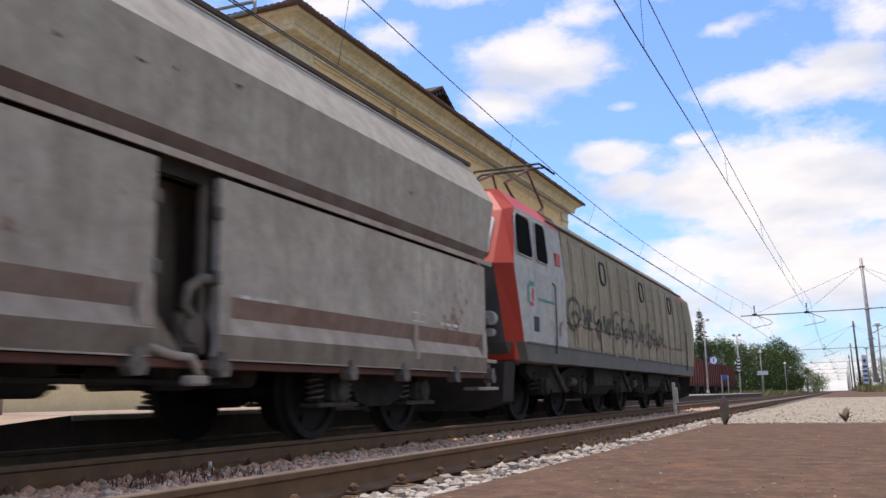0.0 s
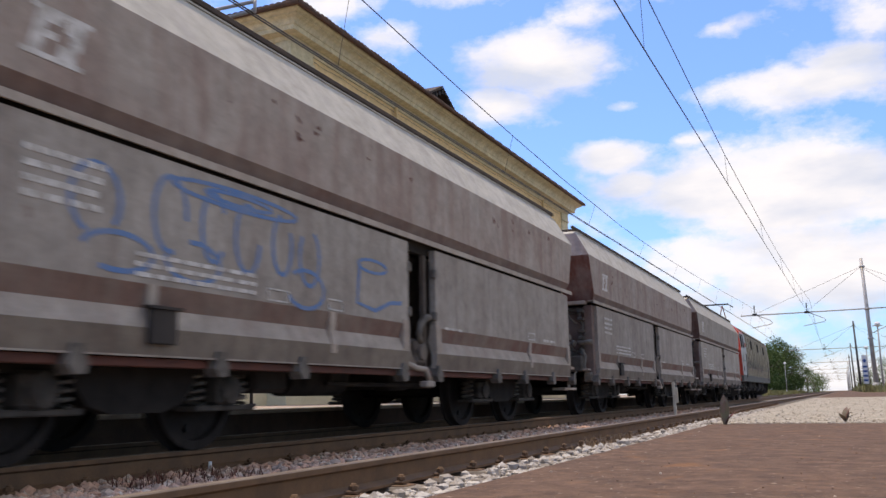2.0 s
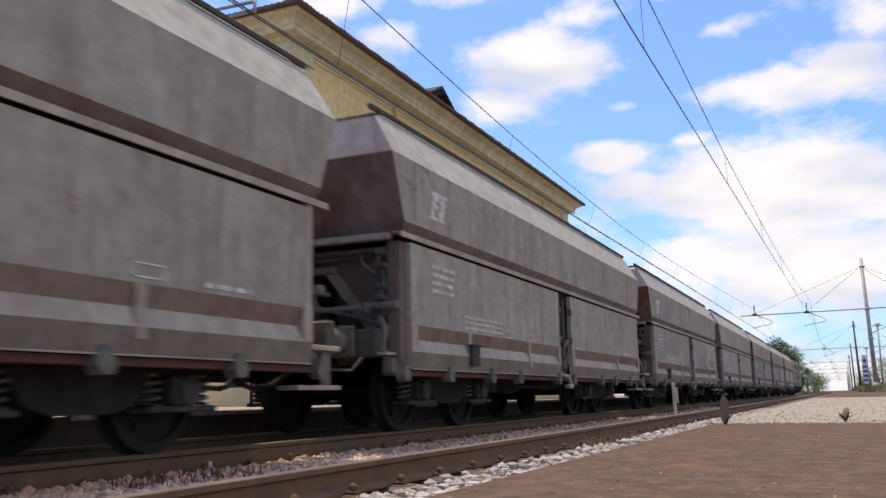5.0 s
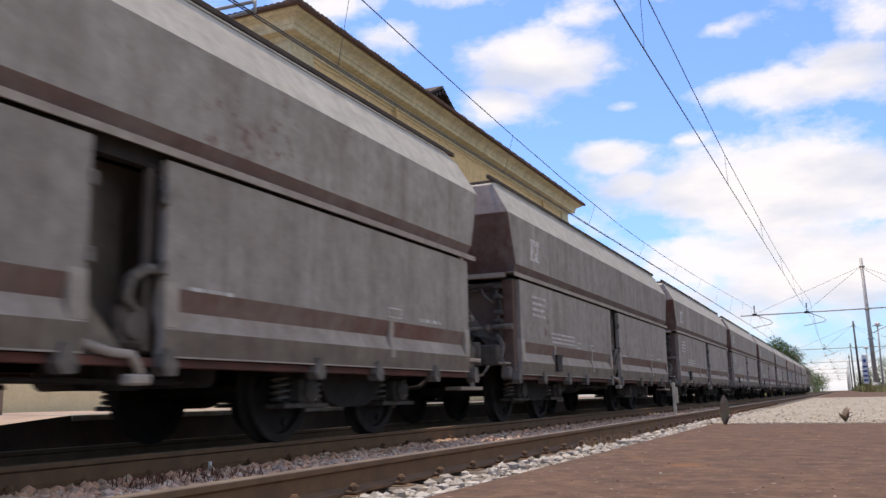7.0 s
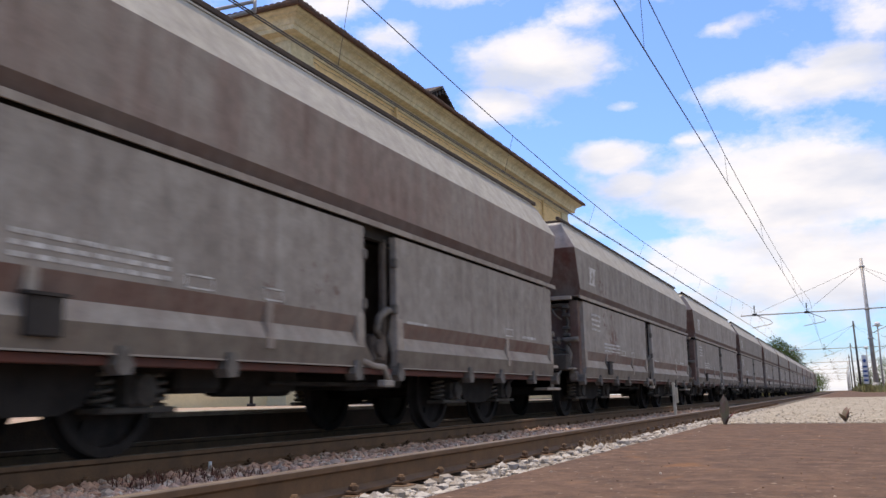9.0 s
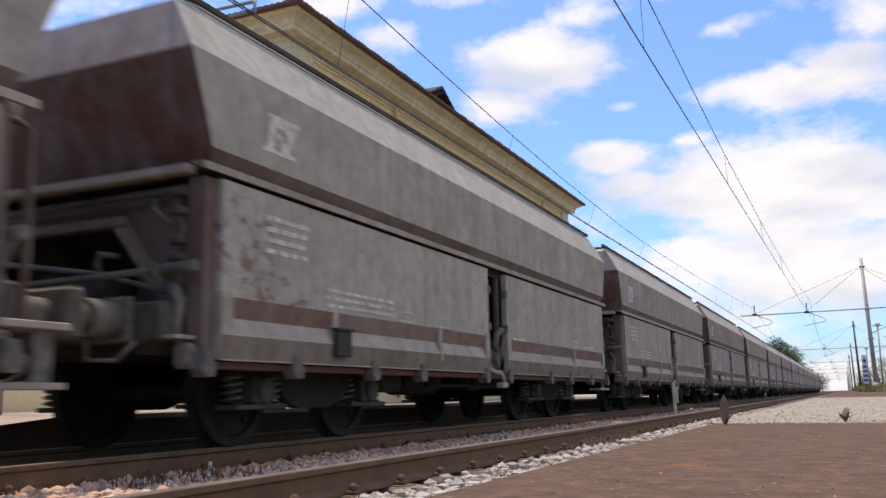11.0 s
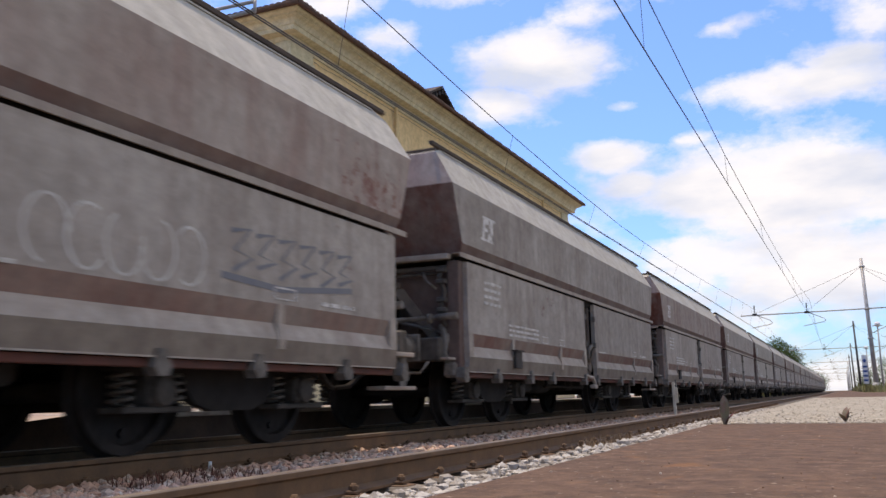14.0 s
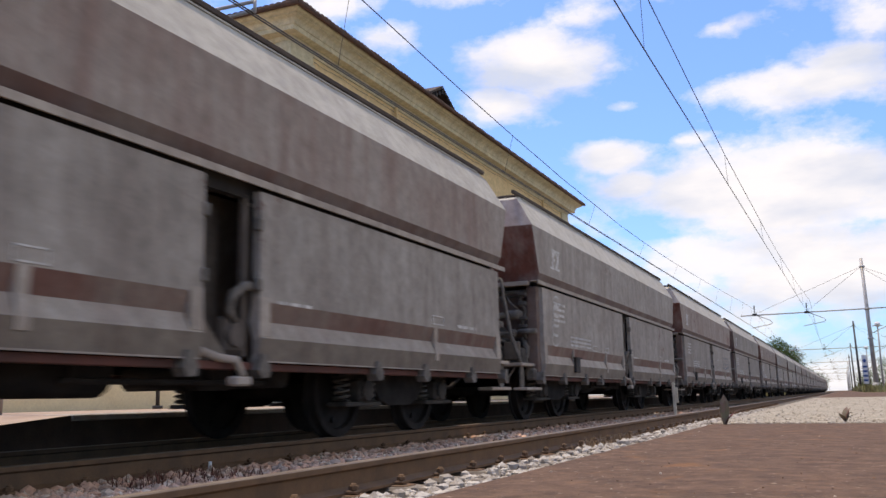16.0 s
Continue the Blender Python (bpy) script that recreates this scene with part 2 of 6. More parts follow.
M["wstone"] = stone_mat("pale_ballast_stone", ((0.0, (0.27, 0.235, 0.195)), (0.5, (0.44, 0.40, 0.345)), (1.0, (0.58, 0.54, 0.48))))
M["asphalt"] = asphalt_mat()
M["gravel"] = surface("pale_gravel", (0.42, 0.375, 0.295), (0.28, 0.245, 0.19), 9, 0.95, 0, 0.7, 70, fine=0.5)
M["sleeper"] = surface("dirty_concrete_sleeper", (0.22, 0.19, 0.155), (0.15, 0.125, 0.10), 5, 0.9, 0, 0.3, 40)
M["concrete"] = surface("weathered_concrete", (0.42, 0.40, 0.36), (0.30, 0.28, 0.25), 3, 0.85, 0, 0.2, 40)
M["plaster"] = surface("ochre_plaster", (0.80, 0.595, 0.32), (0.73, 0.53, 0.275), 0.7, 0.9, 0, 0.1, 30, (0.50, 0.39, 0.23), 0.16)
M["cornice"] = surface("cream_cornice_plaster", (0.76, 0.68, 0.46), (0.62, 0.55, 0.37), 1.0, 0.9, 0, 0.1, 30, (0.40, 0.36, 0.24), 0.32)
M["tile"] = surface("dark_roof_tile", (0.15, 0.085, 0.06), (0.09, 0.06, 0.05), 6, 0.85, 0, 0.2, 40, vary=0.5)
M["wall"] = surface("cream_wall", (0.86, 0.79, 0.54), (0.78, 0.70, 0.46), 1.5, 0.9, 0, 0.1, 30)
M["kerb"] = surface("brake_dust_kerb", (0.065, 0.05, 0.042), (0.10, 0.075, 0.06), 3, 0.9, 0, 0.3, 30)
M["pave"] = surface("pinkish_platform_paving", (0.40, 0.31, 0.25), (0.31, 0.23, 0.18), 2, 0.9, 0, 0.2, 40)
M["steel"] = surface("galvanised_mast_steel", (0.42, 0.41, 0.40), (0.32, 0.31, 0.30), 3, 0.55, 0.3, 0.05, 40)
M["darkmast"] = surface("dark_painted_mast", (0.045, 0.045, 0.05), (0.07, 0.065, 0.06), 3, 0.6, 0, 0.05, 40)
M["wire"] = surface("overhead_wire", (0.10, 0.10, 0.105), None, 3, 0.5, 0.4, 0, 40)
M["leaf"] = surface("tree_foliage", (0.042, 0.082, 0.018), (0.085, 0.13, 0.03), 0.5, 0.7, 0, 0, 8, vary=0.4)
M["conifer"] = surface("conifer_foliage", (0.03, 0.05, 0.022), (0.05, 0.07, 0.03), 0.7, 0.75, 0, 0, 8)
M["bark"] = surface("bark", (0.12, 0.09, 0.07), None, 4, 0.9, 0, 0.3, 20)
M["grass"] = surface("dry_grass", (0.16, 0.17, 0.06), (0.24, 0.21, 0.10), 0.2, 0.95, 0, 0.4, 5)
M["earth"] = surface("trackside_earth", (0.14, 0.13, 0.07), (0.20, 0.17, 0.11), 0.06, 0.95, 0, 0.3, 2)
M["white"] = surface("white_paint", (0.78, 0.78, 0.76), (0.66, 0.65, 0.62), 4, 0.6, 0, 0.03, 40)
M["weathered_cream"] = surface("weathered_cream_paint", (0.66, 0.58, 0.44), (0.52, 0.45, 0.34), 6, 0.8, 0, 0.05, 40)
M["blue"] = surface("blue_sign_enamel", (0.03, 0.085, 0.28), (0.04, 0.10, 0.27), 3, 0.45, 0, 0.02, 40)
M["black"] = surface("black_paint", (0.03, 0.03, 0.032), None, 4, 0.6, 0, 0.03, 40)
M["red"] = surface("red_locomotive_paint", (0.50, 0.055, 0.03), (0.42, 0.05, 0.035), 1.5, 0.5, 0, 0.04, 40)
M["lgrey"] = surface("grimy_white_locomotive_paint", (0.44, 0.435, 0.405), (0.36, 0.355, 0.33), 1.2, 0.55, 0, 0.05, 40, (0.27, 0.25, 0.22), 0.45)
M["glass"] = surface("dark_cab_glass", (0.015, 0.017, 0.018), None, 2, 0.3, 0, 0, 10, spec=0.0)


# ---- mesh helpers ----
def part(name, bm, material, parent=None, label=""):
    me = bpy.data.meshes.new(name)
    bmesh.ops.recalc_face_normals(bm, faces=bm.faces)
    bm.to_mesh(me)
    bm.free()
    for mt in (material if isinstance(material, (list, tuple)) else [material]):
        me.materials.append(mt)
    ob = new(name, me)
    if parent:
        ob.parent = parent
    if label:
        ob["label"] = label
    return ob


def empty(name, m=None):
    ob = new(name)
    ob.empty_display_size = 0.2
    if m is not None:
        ob.matrix_basis = m
    return ob


def box(bm, x0, x1, y0, y1, z0, z1, bevel=0.0, mi=0):
    n0 = len(bm.faces)
    vs = [bm.verts.new((x, y, z)) for z in (z0, z1) for y in (y0, y1) for x in (x0, x1)]
    fs = [bm.faces.new([vs[i] for i in f]) for f in ((0, 2, 3, 1), (4, 5, 7, 6), (0, 1, 5, 4), (2, 6, 7, 3), (0, 4, 6, 2), (1, 3, 7, 5))]
    for f in fs:
        f.material_index = mi
    if bevel:
        es = list({e for f in fs for e in f.edges})
        bmesh.ops.bevel(bm, geom=es, offset=bevel, segments=1, affect="EDGES", profile=0.5)
    return vs


def prism(bm, profile, y0, y1, mats=None, axis="y"):
    """Extrude a closed (x, z) profile along y; mats gives a material index for each profile edge."""
    n = len(profile)
    a = [bm.verts.new((x, y0, z)) for x, z in profile]
    b = [bm.verts.new((x, y1, z)) for x, z in profile]
    for i in range(n):
        f = bm.faces.new((a[i], a[(i + 1) % n], b[(i + 1) % n], b[i]))
        if mats:
            f.material_index = mats[i]
    bm.faces.new(a)
    bm.faces.new(b[::-1])


def rod(bm, p, q, r, seg=8, r2=None, mi=0):
    p, q = Vector(p), Vector(q)
    d = (q - p).normalized()
    u = d.orthogonal().normalized()
    v = d.cross(u)
    rings = []
    for c, rr in ((p, r), (q, r if r2 is None else r2)):
        rings.append([bm.verts.new(c + rr * (math.cos(2 * math.pi * i / seg) * u + math.sin(2 * math.pi * i / seg) * v)) for i in range(seg)])
    for i in range(seg):
        f = bm.faces.new((rings[0][i], rings[0][(i + 1) % seg], rings[1][(i + 1) % seg], rings[1][i]))
        f.smooth = seg > 6
        f.material_index = mi
    bm.faces.new(rings[0][::-1]).material_index = mi
    bm.faces.new(rings[1]).material_index = mi


def tube(bm, pts, r, seg=6):
    """One continuous bent tube through the points."""
    pts = [Vector(p) for p in pts]
    closed = (pts[0] - pts[-1]).length < 1e-6
    if closed:
        pts = pts[:-1]
    n = len(pts)
    rings, u = [], None
    for i, p in enumerate(pts):
        q0 = pts[i - 1] if (i > 0 or closed) else p
        q1 = pts[(i + 1) % n] if (i < n - 1 or closed) else p
        d = (q1 - q0).normalized()
        u = d.orthogonal().normalized() if u is None else (u - d * u.dot(d)).normalized()
        v = d.cross(u)
        rings.append([bm.verts.new(p + r * (math.cos(2 * math.pi * k / seg) * u + math.sin(2 * math.pi * k / seg) * v)) for k in range(seg)])
    for i in range(n if closed else n - 1):
        a, b = rings[i], rings[(i + 1) % n]
        for k in range(seg):
            bm.faces.new((a[k], a[(k + 1) % seg], b[(k + 1) % seg], b[k])).smooth = True
    if not closed:
        bm.faces.new(rings[0][::-1])
        bm.faces.new(rings[-1])


def lathe(bm, prof, axis_point, seg=24, mi=0):
    """Revolve (radius, x) pairs round the x axis through axis_point."""
    ax = Vector(axis_point)
    rings = [[bm.verts.new(ax + Vector((x, r * math.cos(2 * math.pi * i / seg), r * math.sin(2 * math.pi * i / seg)))) for i in range(seg)] for r, x in prof]
    for a, b in zip(rings, rings[1:]):
        for i in range(seg):
            f = bm.faces.new((a[i], a[(i + 1) % seg], b[(i + 1) % seg], b[i]))
            f.material_index = mi
    bm.faces.new(rings[0][::-1])
    bm.faces.new(rings[-1])


def loft(bm, rings, mats=None, cap=(True, True)):
    """Skin a list of equal-length point rings."""
    rv = [[bm.verts.new(p) for p in r] for r in rings]
    n = len(rv[0])
    for k, (a, b) in enumerate(zip(rv, rv[1:])):
        for i in range(n):
            f = bm.faces.new((a[i], a[(i + 1) % n], b[(i + 1) % n], b[i]))
            if mats:
                f.material_index = mats(k, i)
    if cap[0]:
        bm.faces.new(rv[0][::-1])
    if cap[1]:
        bm.faces.new(rv[-1])


def B():
    return bmesh.new()


# ---- plan (metres; z = 0 at the top of the rails, y along the line) ----
TRACK_A = -1.96       # track beside the near platform
TRACK_B = -5.52       # track of the train
WAGON = 13.026        # coupled length


# ---- ground, tracks, platforms ----
def ground():
    bm = B()
    box(bm, -1500, 1500, -300, 3000, -1.2, -0.62)
    tagged(part("ground", bm, M["earth"]), "flat trackside earth with dry grass", "ground", kind="structure")


def ballast_bed():
    bm = B()
    prism(bm, [(-9.2, -0.62), (-8.0, -0.20), (-2.75, -0.20), (-2.60, -0.245), (-0.452, -0.245), (-0.452, -0.62)], -80, 1200)
    tagged(part("ballast_bed", bm, M["ballast"]), "grey-brown crushed stone ballast bed under both tracks", "ballast", kind="structure")
    # dark sheet under the train only, painting the shade below the wagons
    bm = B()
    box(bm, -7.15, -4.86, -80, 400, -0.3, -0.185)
    tagged(part("oily_track_bed", bm, M["shaded_bed"]), "dark dirty ballast between the rails, under-train shade painted in", "ballast", kind="structure")


def rail(x):
    prof = [(-0.036, 0.0), (-0.030, 0.006), (0.030, 0.006), (0.036, 0.0), (0.036, -0.028), (0.010, -0.042), (0.010, -0.125), (0.070, -0.150), (0.070, -0.166),
            (-0.070, -0.166), (-0.070, -0.150), (-0.010, -0.125), (-0.010, -0.042), (-0.036, -0.028)]
    prof = [(a, b - 0.006) for a, b in prof]
    mats = [1, 1, 1, 0, 0, 0, 0, 0, 0, 0, 0, 0, 0, 0]
    bm = B()
    prism(bm, [(x + a, b) for a, b in prof], -80, 900, mats)
    return part("rail", bm, [M["rail"], M["railtop"]])


def track(cx, label):
    t = empty("railway_track")
    tagged(t, label, "railway track", kind="structure")
    for s in (-1, 1):
        r = rail(cx + s * 0.753)
        r.parent = t
    bm = B()
    box(bm, -1.25, 1.25, -0.13, 0.13, -0.36, -0.176, 0.02)
    me_ob = part("sleeper", bm, M["sleeper"], t)
    me_ob.location = (cx, 0.3, 0)
    for i in range(-60, 150):
        if i == 0:
            continue
        o = new("sleeper", me_ob.data)
        o.parent, o.location = t, (cx, 0.3 + 0.6 * i, 0)
    return t


def stones(name, mat, label, n, area, z, size, seed, density=None):
    """Loose angular stones lying on a bed, as one joined mesh."""
    rng = np.random.default_rng(seed)
    base = np.array([(1, 0, 0), (-1, 0, 0), (0, 1, 0), (0, -1, 0), (0, 0, 1), (0, 0, -1)], float)
    ico = np.array([(0, 0, -1), (.72, -.53, -.45), (-.28, -.85, -.45), (-.89, 0, -.45), (-.28, .85, -.45), (.72, .53, -.45),
                    (.28, -.85, .45), (-.72, -.53, .45), (-.72, .53, .45), (.28, .85, .45), (.89, 0, .45), (0, 0, 1)])
    tri = np.array([(0, 1, 2), (1, 0, 5), (0, 2, 3), (0, 3, 4), (0, 4, 5), (1, 5, 10), (2, 1, 6), (3, 2, 7), (4, 3, 8), (5, 4, 9),
                    (1, 10, 6), (2, 6, 7), (3, 7, 8), (4, 8, 9), (5, 9, 10), (6, 10, 11), (7, 6, 11), (8, 7, 11), (9, 8, 11), (10, 9, 11)])
    x0, x1, y0, y1 = area
    u = rng.random(n)
    ys = y0 + (y1 - y0) * u ** 1.9
    xs = rng.uniform(x0, x1, n)
    sc = rng.uniform(size[0], size[1], n) * rng.choice([0.7, 1.0, 1.0, 1.35], n)
    V = ico[None] * rng.uniform(0.72, 1.25, (n, 12, 1)) * sc[:, None, None] * rng.uniform(0.6, 1.25, (n, 1, 3))
    a = rng.uniform(0, 6.283, n)
    ca, sa = np.cos(a)[:, None], np.sin(a)[:, None]
    X = V[..., 0] * ca - V[..., 1] * sa + xs[:, None]
    Y = V[..., 0] * sa + V[..., 1] * ca + ys[:, None]
    Z = V[..., 2] * 0.8 + (z(xs, ys) if callable(z) else z)[:, None] + (rng.random(n) * sc * 0.5)[:, None] if callable(z) else V[..., 2] * 0.8 + z + (rng.random(n) * sc * 0.6)[:, None]
    P = np.stack([X, Y, Z], -1).reshape(-1, 3)
    F = (tri[None] + 12 * np.arange(n)[:, None, None]).reshape(-1, 3)
    me = bpy.data.meshes.new(name)
    me.from_pydata(P.tolist(), [], F.tolist())
    me.materials.append(mat)
    return tagged(new(name, me), label, "stones", kind="stuff")


def platform_near():
    p = empty("platform_near")
    tagged(p, "low station platform with stained asphalt and pale gravel", "platform", kind="structure")
    bm = B()
    box(bm, -0.45, 5.0, -60, 3.36, -0.62, 0.26, 0.012)
    part("asphalt_slab", bm, M["asphalt"], p, "rust-stained brown asphalt platform surface")
    bm = B()
    box(bm, -0.45, 5.0, 3.364, 15.0, -0.62, 0.262, 0.01)
    part("gravel_surface", bm, M["gravel"], p, "pale gravel platform surface")
    bm = B()
    box(bm, -0.45, 5.0, 15.004, 300.0, -0.62, 0.25)
    part("far_surface", bm, M["asphalt"], p, "dark asphalt platform surface")


def platform_far():
    p = empty("platform_far")
    tagged(p, "station platform with pinkish paving and stone kerb", "platform", kind="structure")
    bm = B()
    box(bm, -7.6, -7.2, 6.7, 90, -0.62, 0.20)
    part("kerb_wall", bm, M["kerb"], p, "dark brake-dusted platform wall")
    bm = B()
    box(bm, -7.6, -7.16, 6.7, 90, 0.204, 0.27, 0.012)
    part("kerb", bm, M["concrete"], p)
    bm = B()
    box(bm, -30, -7.604, 6.7, 90, -0.62, 0.262)
    part("paving", bm, M["pave"], p)
    bm = B()
    loft(bm, [[(x, y, z) for x, z in ((-30, -0.62), (-7.18, -0.62), (-7.18, top), (-30, top))] for y, top in ((-60, -0.14), (1.9, -0.14), (6.696, 0.262))], lambda k, i: 1 if i == 1 else 0)
    part("ramp", bm, [M["pave"], M["kerb"]], p, "pinkish paved ramp at the platform end")
    bm = B()
    box(bm, -12.2, -12.0, -60, 16.8, 0.2, 1.2, 0.02)
    w = part("low_wall", bm, M["wall"])
    tagged(w, "low cream plastered wall behind the platform", "wall", kind="structure")


ground()
ballast_bed()
track(TRACK_A, "rusty running line beside the near platform")
track(TRACK_B, "running line carrying the freight train")
platform_near()
platform_far()


# ---- train ----
def arc(cx, cz, r, a0, a1, n):
    return [(cx + r * math.cos(radians(a0 + (a1 - a0) * i / n)), cz + r * math.sin(radians(a0 + (a1 - a0) * i / n))) for i in range(n + 1)]


def ring(hw, hl, z, cut=0.0):
    return [(hw, -hl, z), (hw, hl, z), (-hw, hl, z), (-hw, -hl, z)]


def wheelset(parent, y, r=0.46):
    bm = B()
    for s in (-1, 1):
        lathe(bm, [(0.10, s * 0.83), (0.10, s * 0.80), (0.20, s * 0.79), (r - 0.08, s * 0.755), (r - 0.07, s * 0.81), (r, s * 0.81), (r + 0.004, s * 0.72),
                   (r + 0.028, s * 0.705), (r + 0.026, s * 0.68), (r - 0.07, s * 0.68), (r - 0.08, s * 0.735), (0.20, s * 0.72), (0.10, s * 0.70)], (0, 0, 0), 28)
    rod(bm, (-1.0, 0, 0), (1.0, 0, 0), 0.08, 12)
    # balance marks on the discs
    for s in (-1, 1):
        for k in range(3):
            a = k * 2.094
            c, d = math.cos(a) * 0.3, math.sin(a) * 0.3
            rod(bm, (s * 0.72, c, d), (s * 0.80, c, d), 0.035, 6)
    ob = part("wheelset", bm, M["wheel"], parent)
    ob.location = (0, y, r)
    return ob


def spring(bm, x, y, z0, z1, r, wire=0.016, turns=4):
    pts = [(x + r * math.cos(a), y + r * math.sin(a), z0 + (z1 - z0) * a / (2 * math.pi * turns)) for a in np.linspace(0, 2 * math.pi * turns, turns * 8 + 1)]
    tube(bm, pts, wire, 4)


def bogie(wagon, y0, sets):
    bg = empty("bogie")
    bg.parent, bg.location = wagon, (0, y0, 0)
    for s in (-1, 1):
        x = s * 0.99
        bm = B()
        # side frame: deep in the middle, rising over the axle boxes
        pr = [(-1.28, 0.60), (-1.25, 0.72), (-0.55, 0.74), (-0.38, 0.62), (0.38, 0.62), (0.55, 0.74), (1.25, 0.72), (1.28, 0.60), (1.18, 0.56), (0.62, 0.56),
              (0.45, 0.36), (0.25, 0.30), (-0.25, 0.30), (-0.45, 0.36), (-0.62, 0.56), (-1.18, 0.56)]
        a = [bm.verts.new((x - 0.05, y, z)) for y, z in pr]
        b = [bm.verts.new((x + 0.05, y, z)) for y, z in pr]
        for i in range(len(pr)):
            bm.faces.new((a[i], a[(i + 1) % len(pr)], b[(i + 1) % len(pr)], b[i]))
        bm.faces.new(a)
        bm.faces.new(b[::-1])
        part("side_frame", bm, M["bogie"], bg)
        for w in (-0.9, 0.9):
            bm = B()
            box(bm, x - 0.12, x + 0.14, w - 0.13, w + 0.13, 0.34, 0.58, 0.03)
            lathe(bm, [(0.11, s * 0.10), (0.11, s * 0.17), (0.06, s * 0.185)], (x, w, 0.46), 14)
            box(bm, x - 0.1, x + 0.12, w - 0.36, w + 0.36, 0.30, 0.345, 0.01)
            part("axle_box", bm, M["bogie_lit"], bg, "cast axle box in the lit running gear tone")
            # springs take the paler cast tone so that they read as lit
            for k in (-0.26, 0.26):
                bm = B()
                spring(bm, x, w + k, 0.345, 0.57, 0.075)
                part("coil_spring", bm, M["cast"], bg)
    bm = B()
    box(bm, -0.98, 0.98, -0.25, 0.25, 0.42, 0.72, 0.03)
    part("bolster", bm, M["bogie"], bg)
    for w in (-0.9, 0.9):
        sets.append(wheelset(bg, w))
    return bg


def bars(bm, x, y, z, w, h, rows, seed, t=0.003):
    """Unreadable stencilled lines: rows of short bars on a side at x, running along y."""
    rng = random.Random(seed)
    lh = h / (rows * 1.55)
    for k in range(rows):
        zz = z + h - (k + 1) * lh * 1.5
        yy = y
        while yy < y + w - 0.03:
            ww = min(rng.uniform(0.04, 0.16), y + w - yy)
            box(bm, x, x + t, yy, yy + ww, zz, zz + lh * 0.7)
            yy += ww + rng.uniform(0.015, 0.05)


def frame_bars(bm, x, y0, y1, z0, z1, t=0.012):
    for a in ((y0, y1, z0, z0 + t), (y0, y1, z1 - t, z1), (y0, y0 + t, z0, z1), (y1 - t, y1, z0, z1)):
        box(bm, x, x + 0.003, *a)


def end_steps(w, e):
    """Upper tread, hanger plate and footstep at both corners of one end."""
    for s in (-1, 1):
        y0, y1 = sorted((e * 5.58, e * 6.24))
        bm = B()
        box(bm, s * 1.22 - 0.14, s * 1.22 + 0.16, y0, y1, 0.80, 0.845, 0.006)
        part("tread", bm, M["dust_lo"], w, "pale dusty tread plate")
        bm = B()
        q0, q1 = sorted((e * 6.02, e * 6.16))
        box(bm, s * 1.31 - 0.012, s * 1.31 + 0.012, q0, q1, 0.49, 0.80, 0.003)
        part("step_hanger", bm, M["cast"], w)
        bm = B()
        y0, y1 = sorted((e * 5.50, e * 6.18))
        box(bm, s * 1.31 - 0.10, s * 1.31 + 0.11, y0, y1, 0.455, 0.495, 0.005)
        part("step", bm, M["dust_lo"], w, "pale steel footstep")


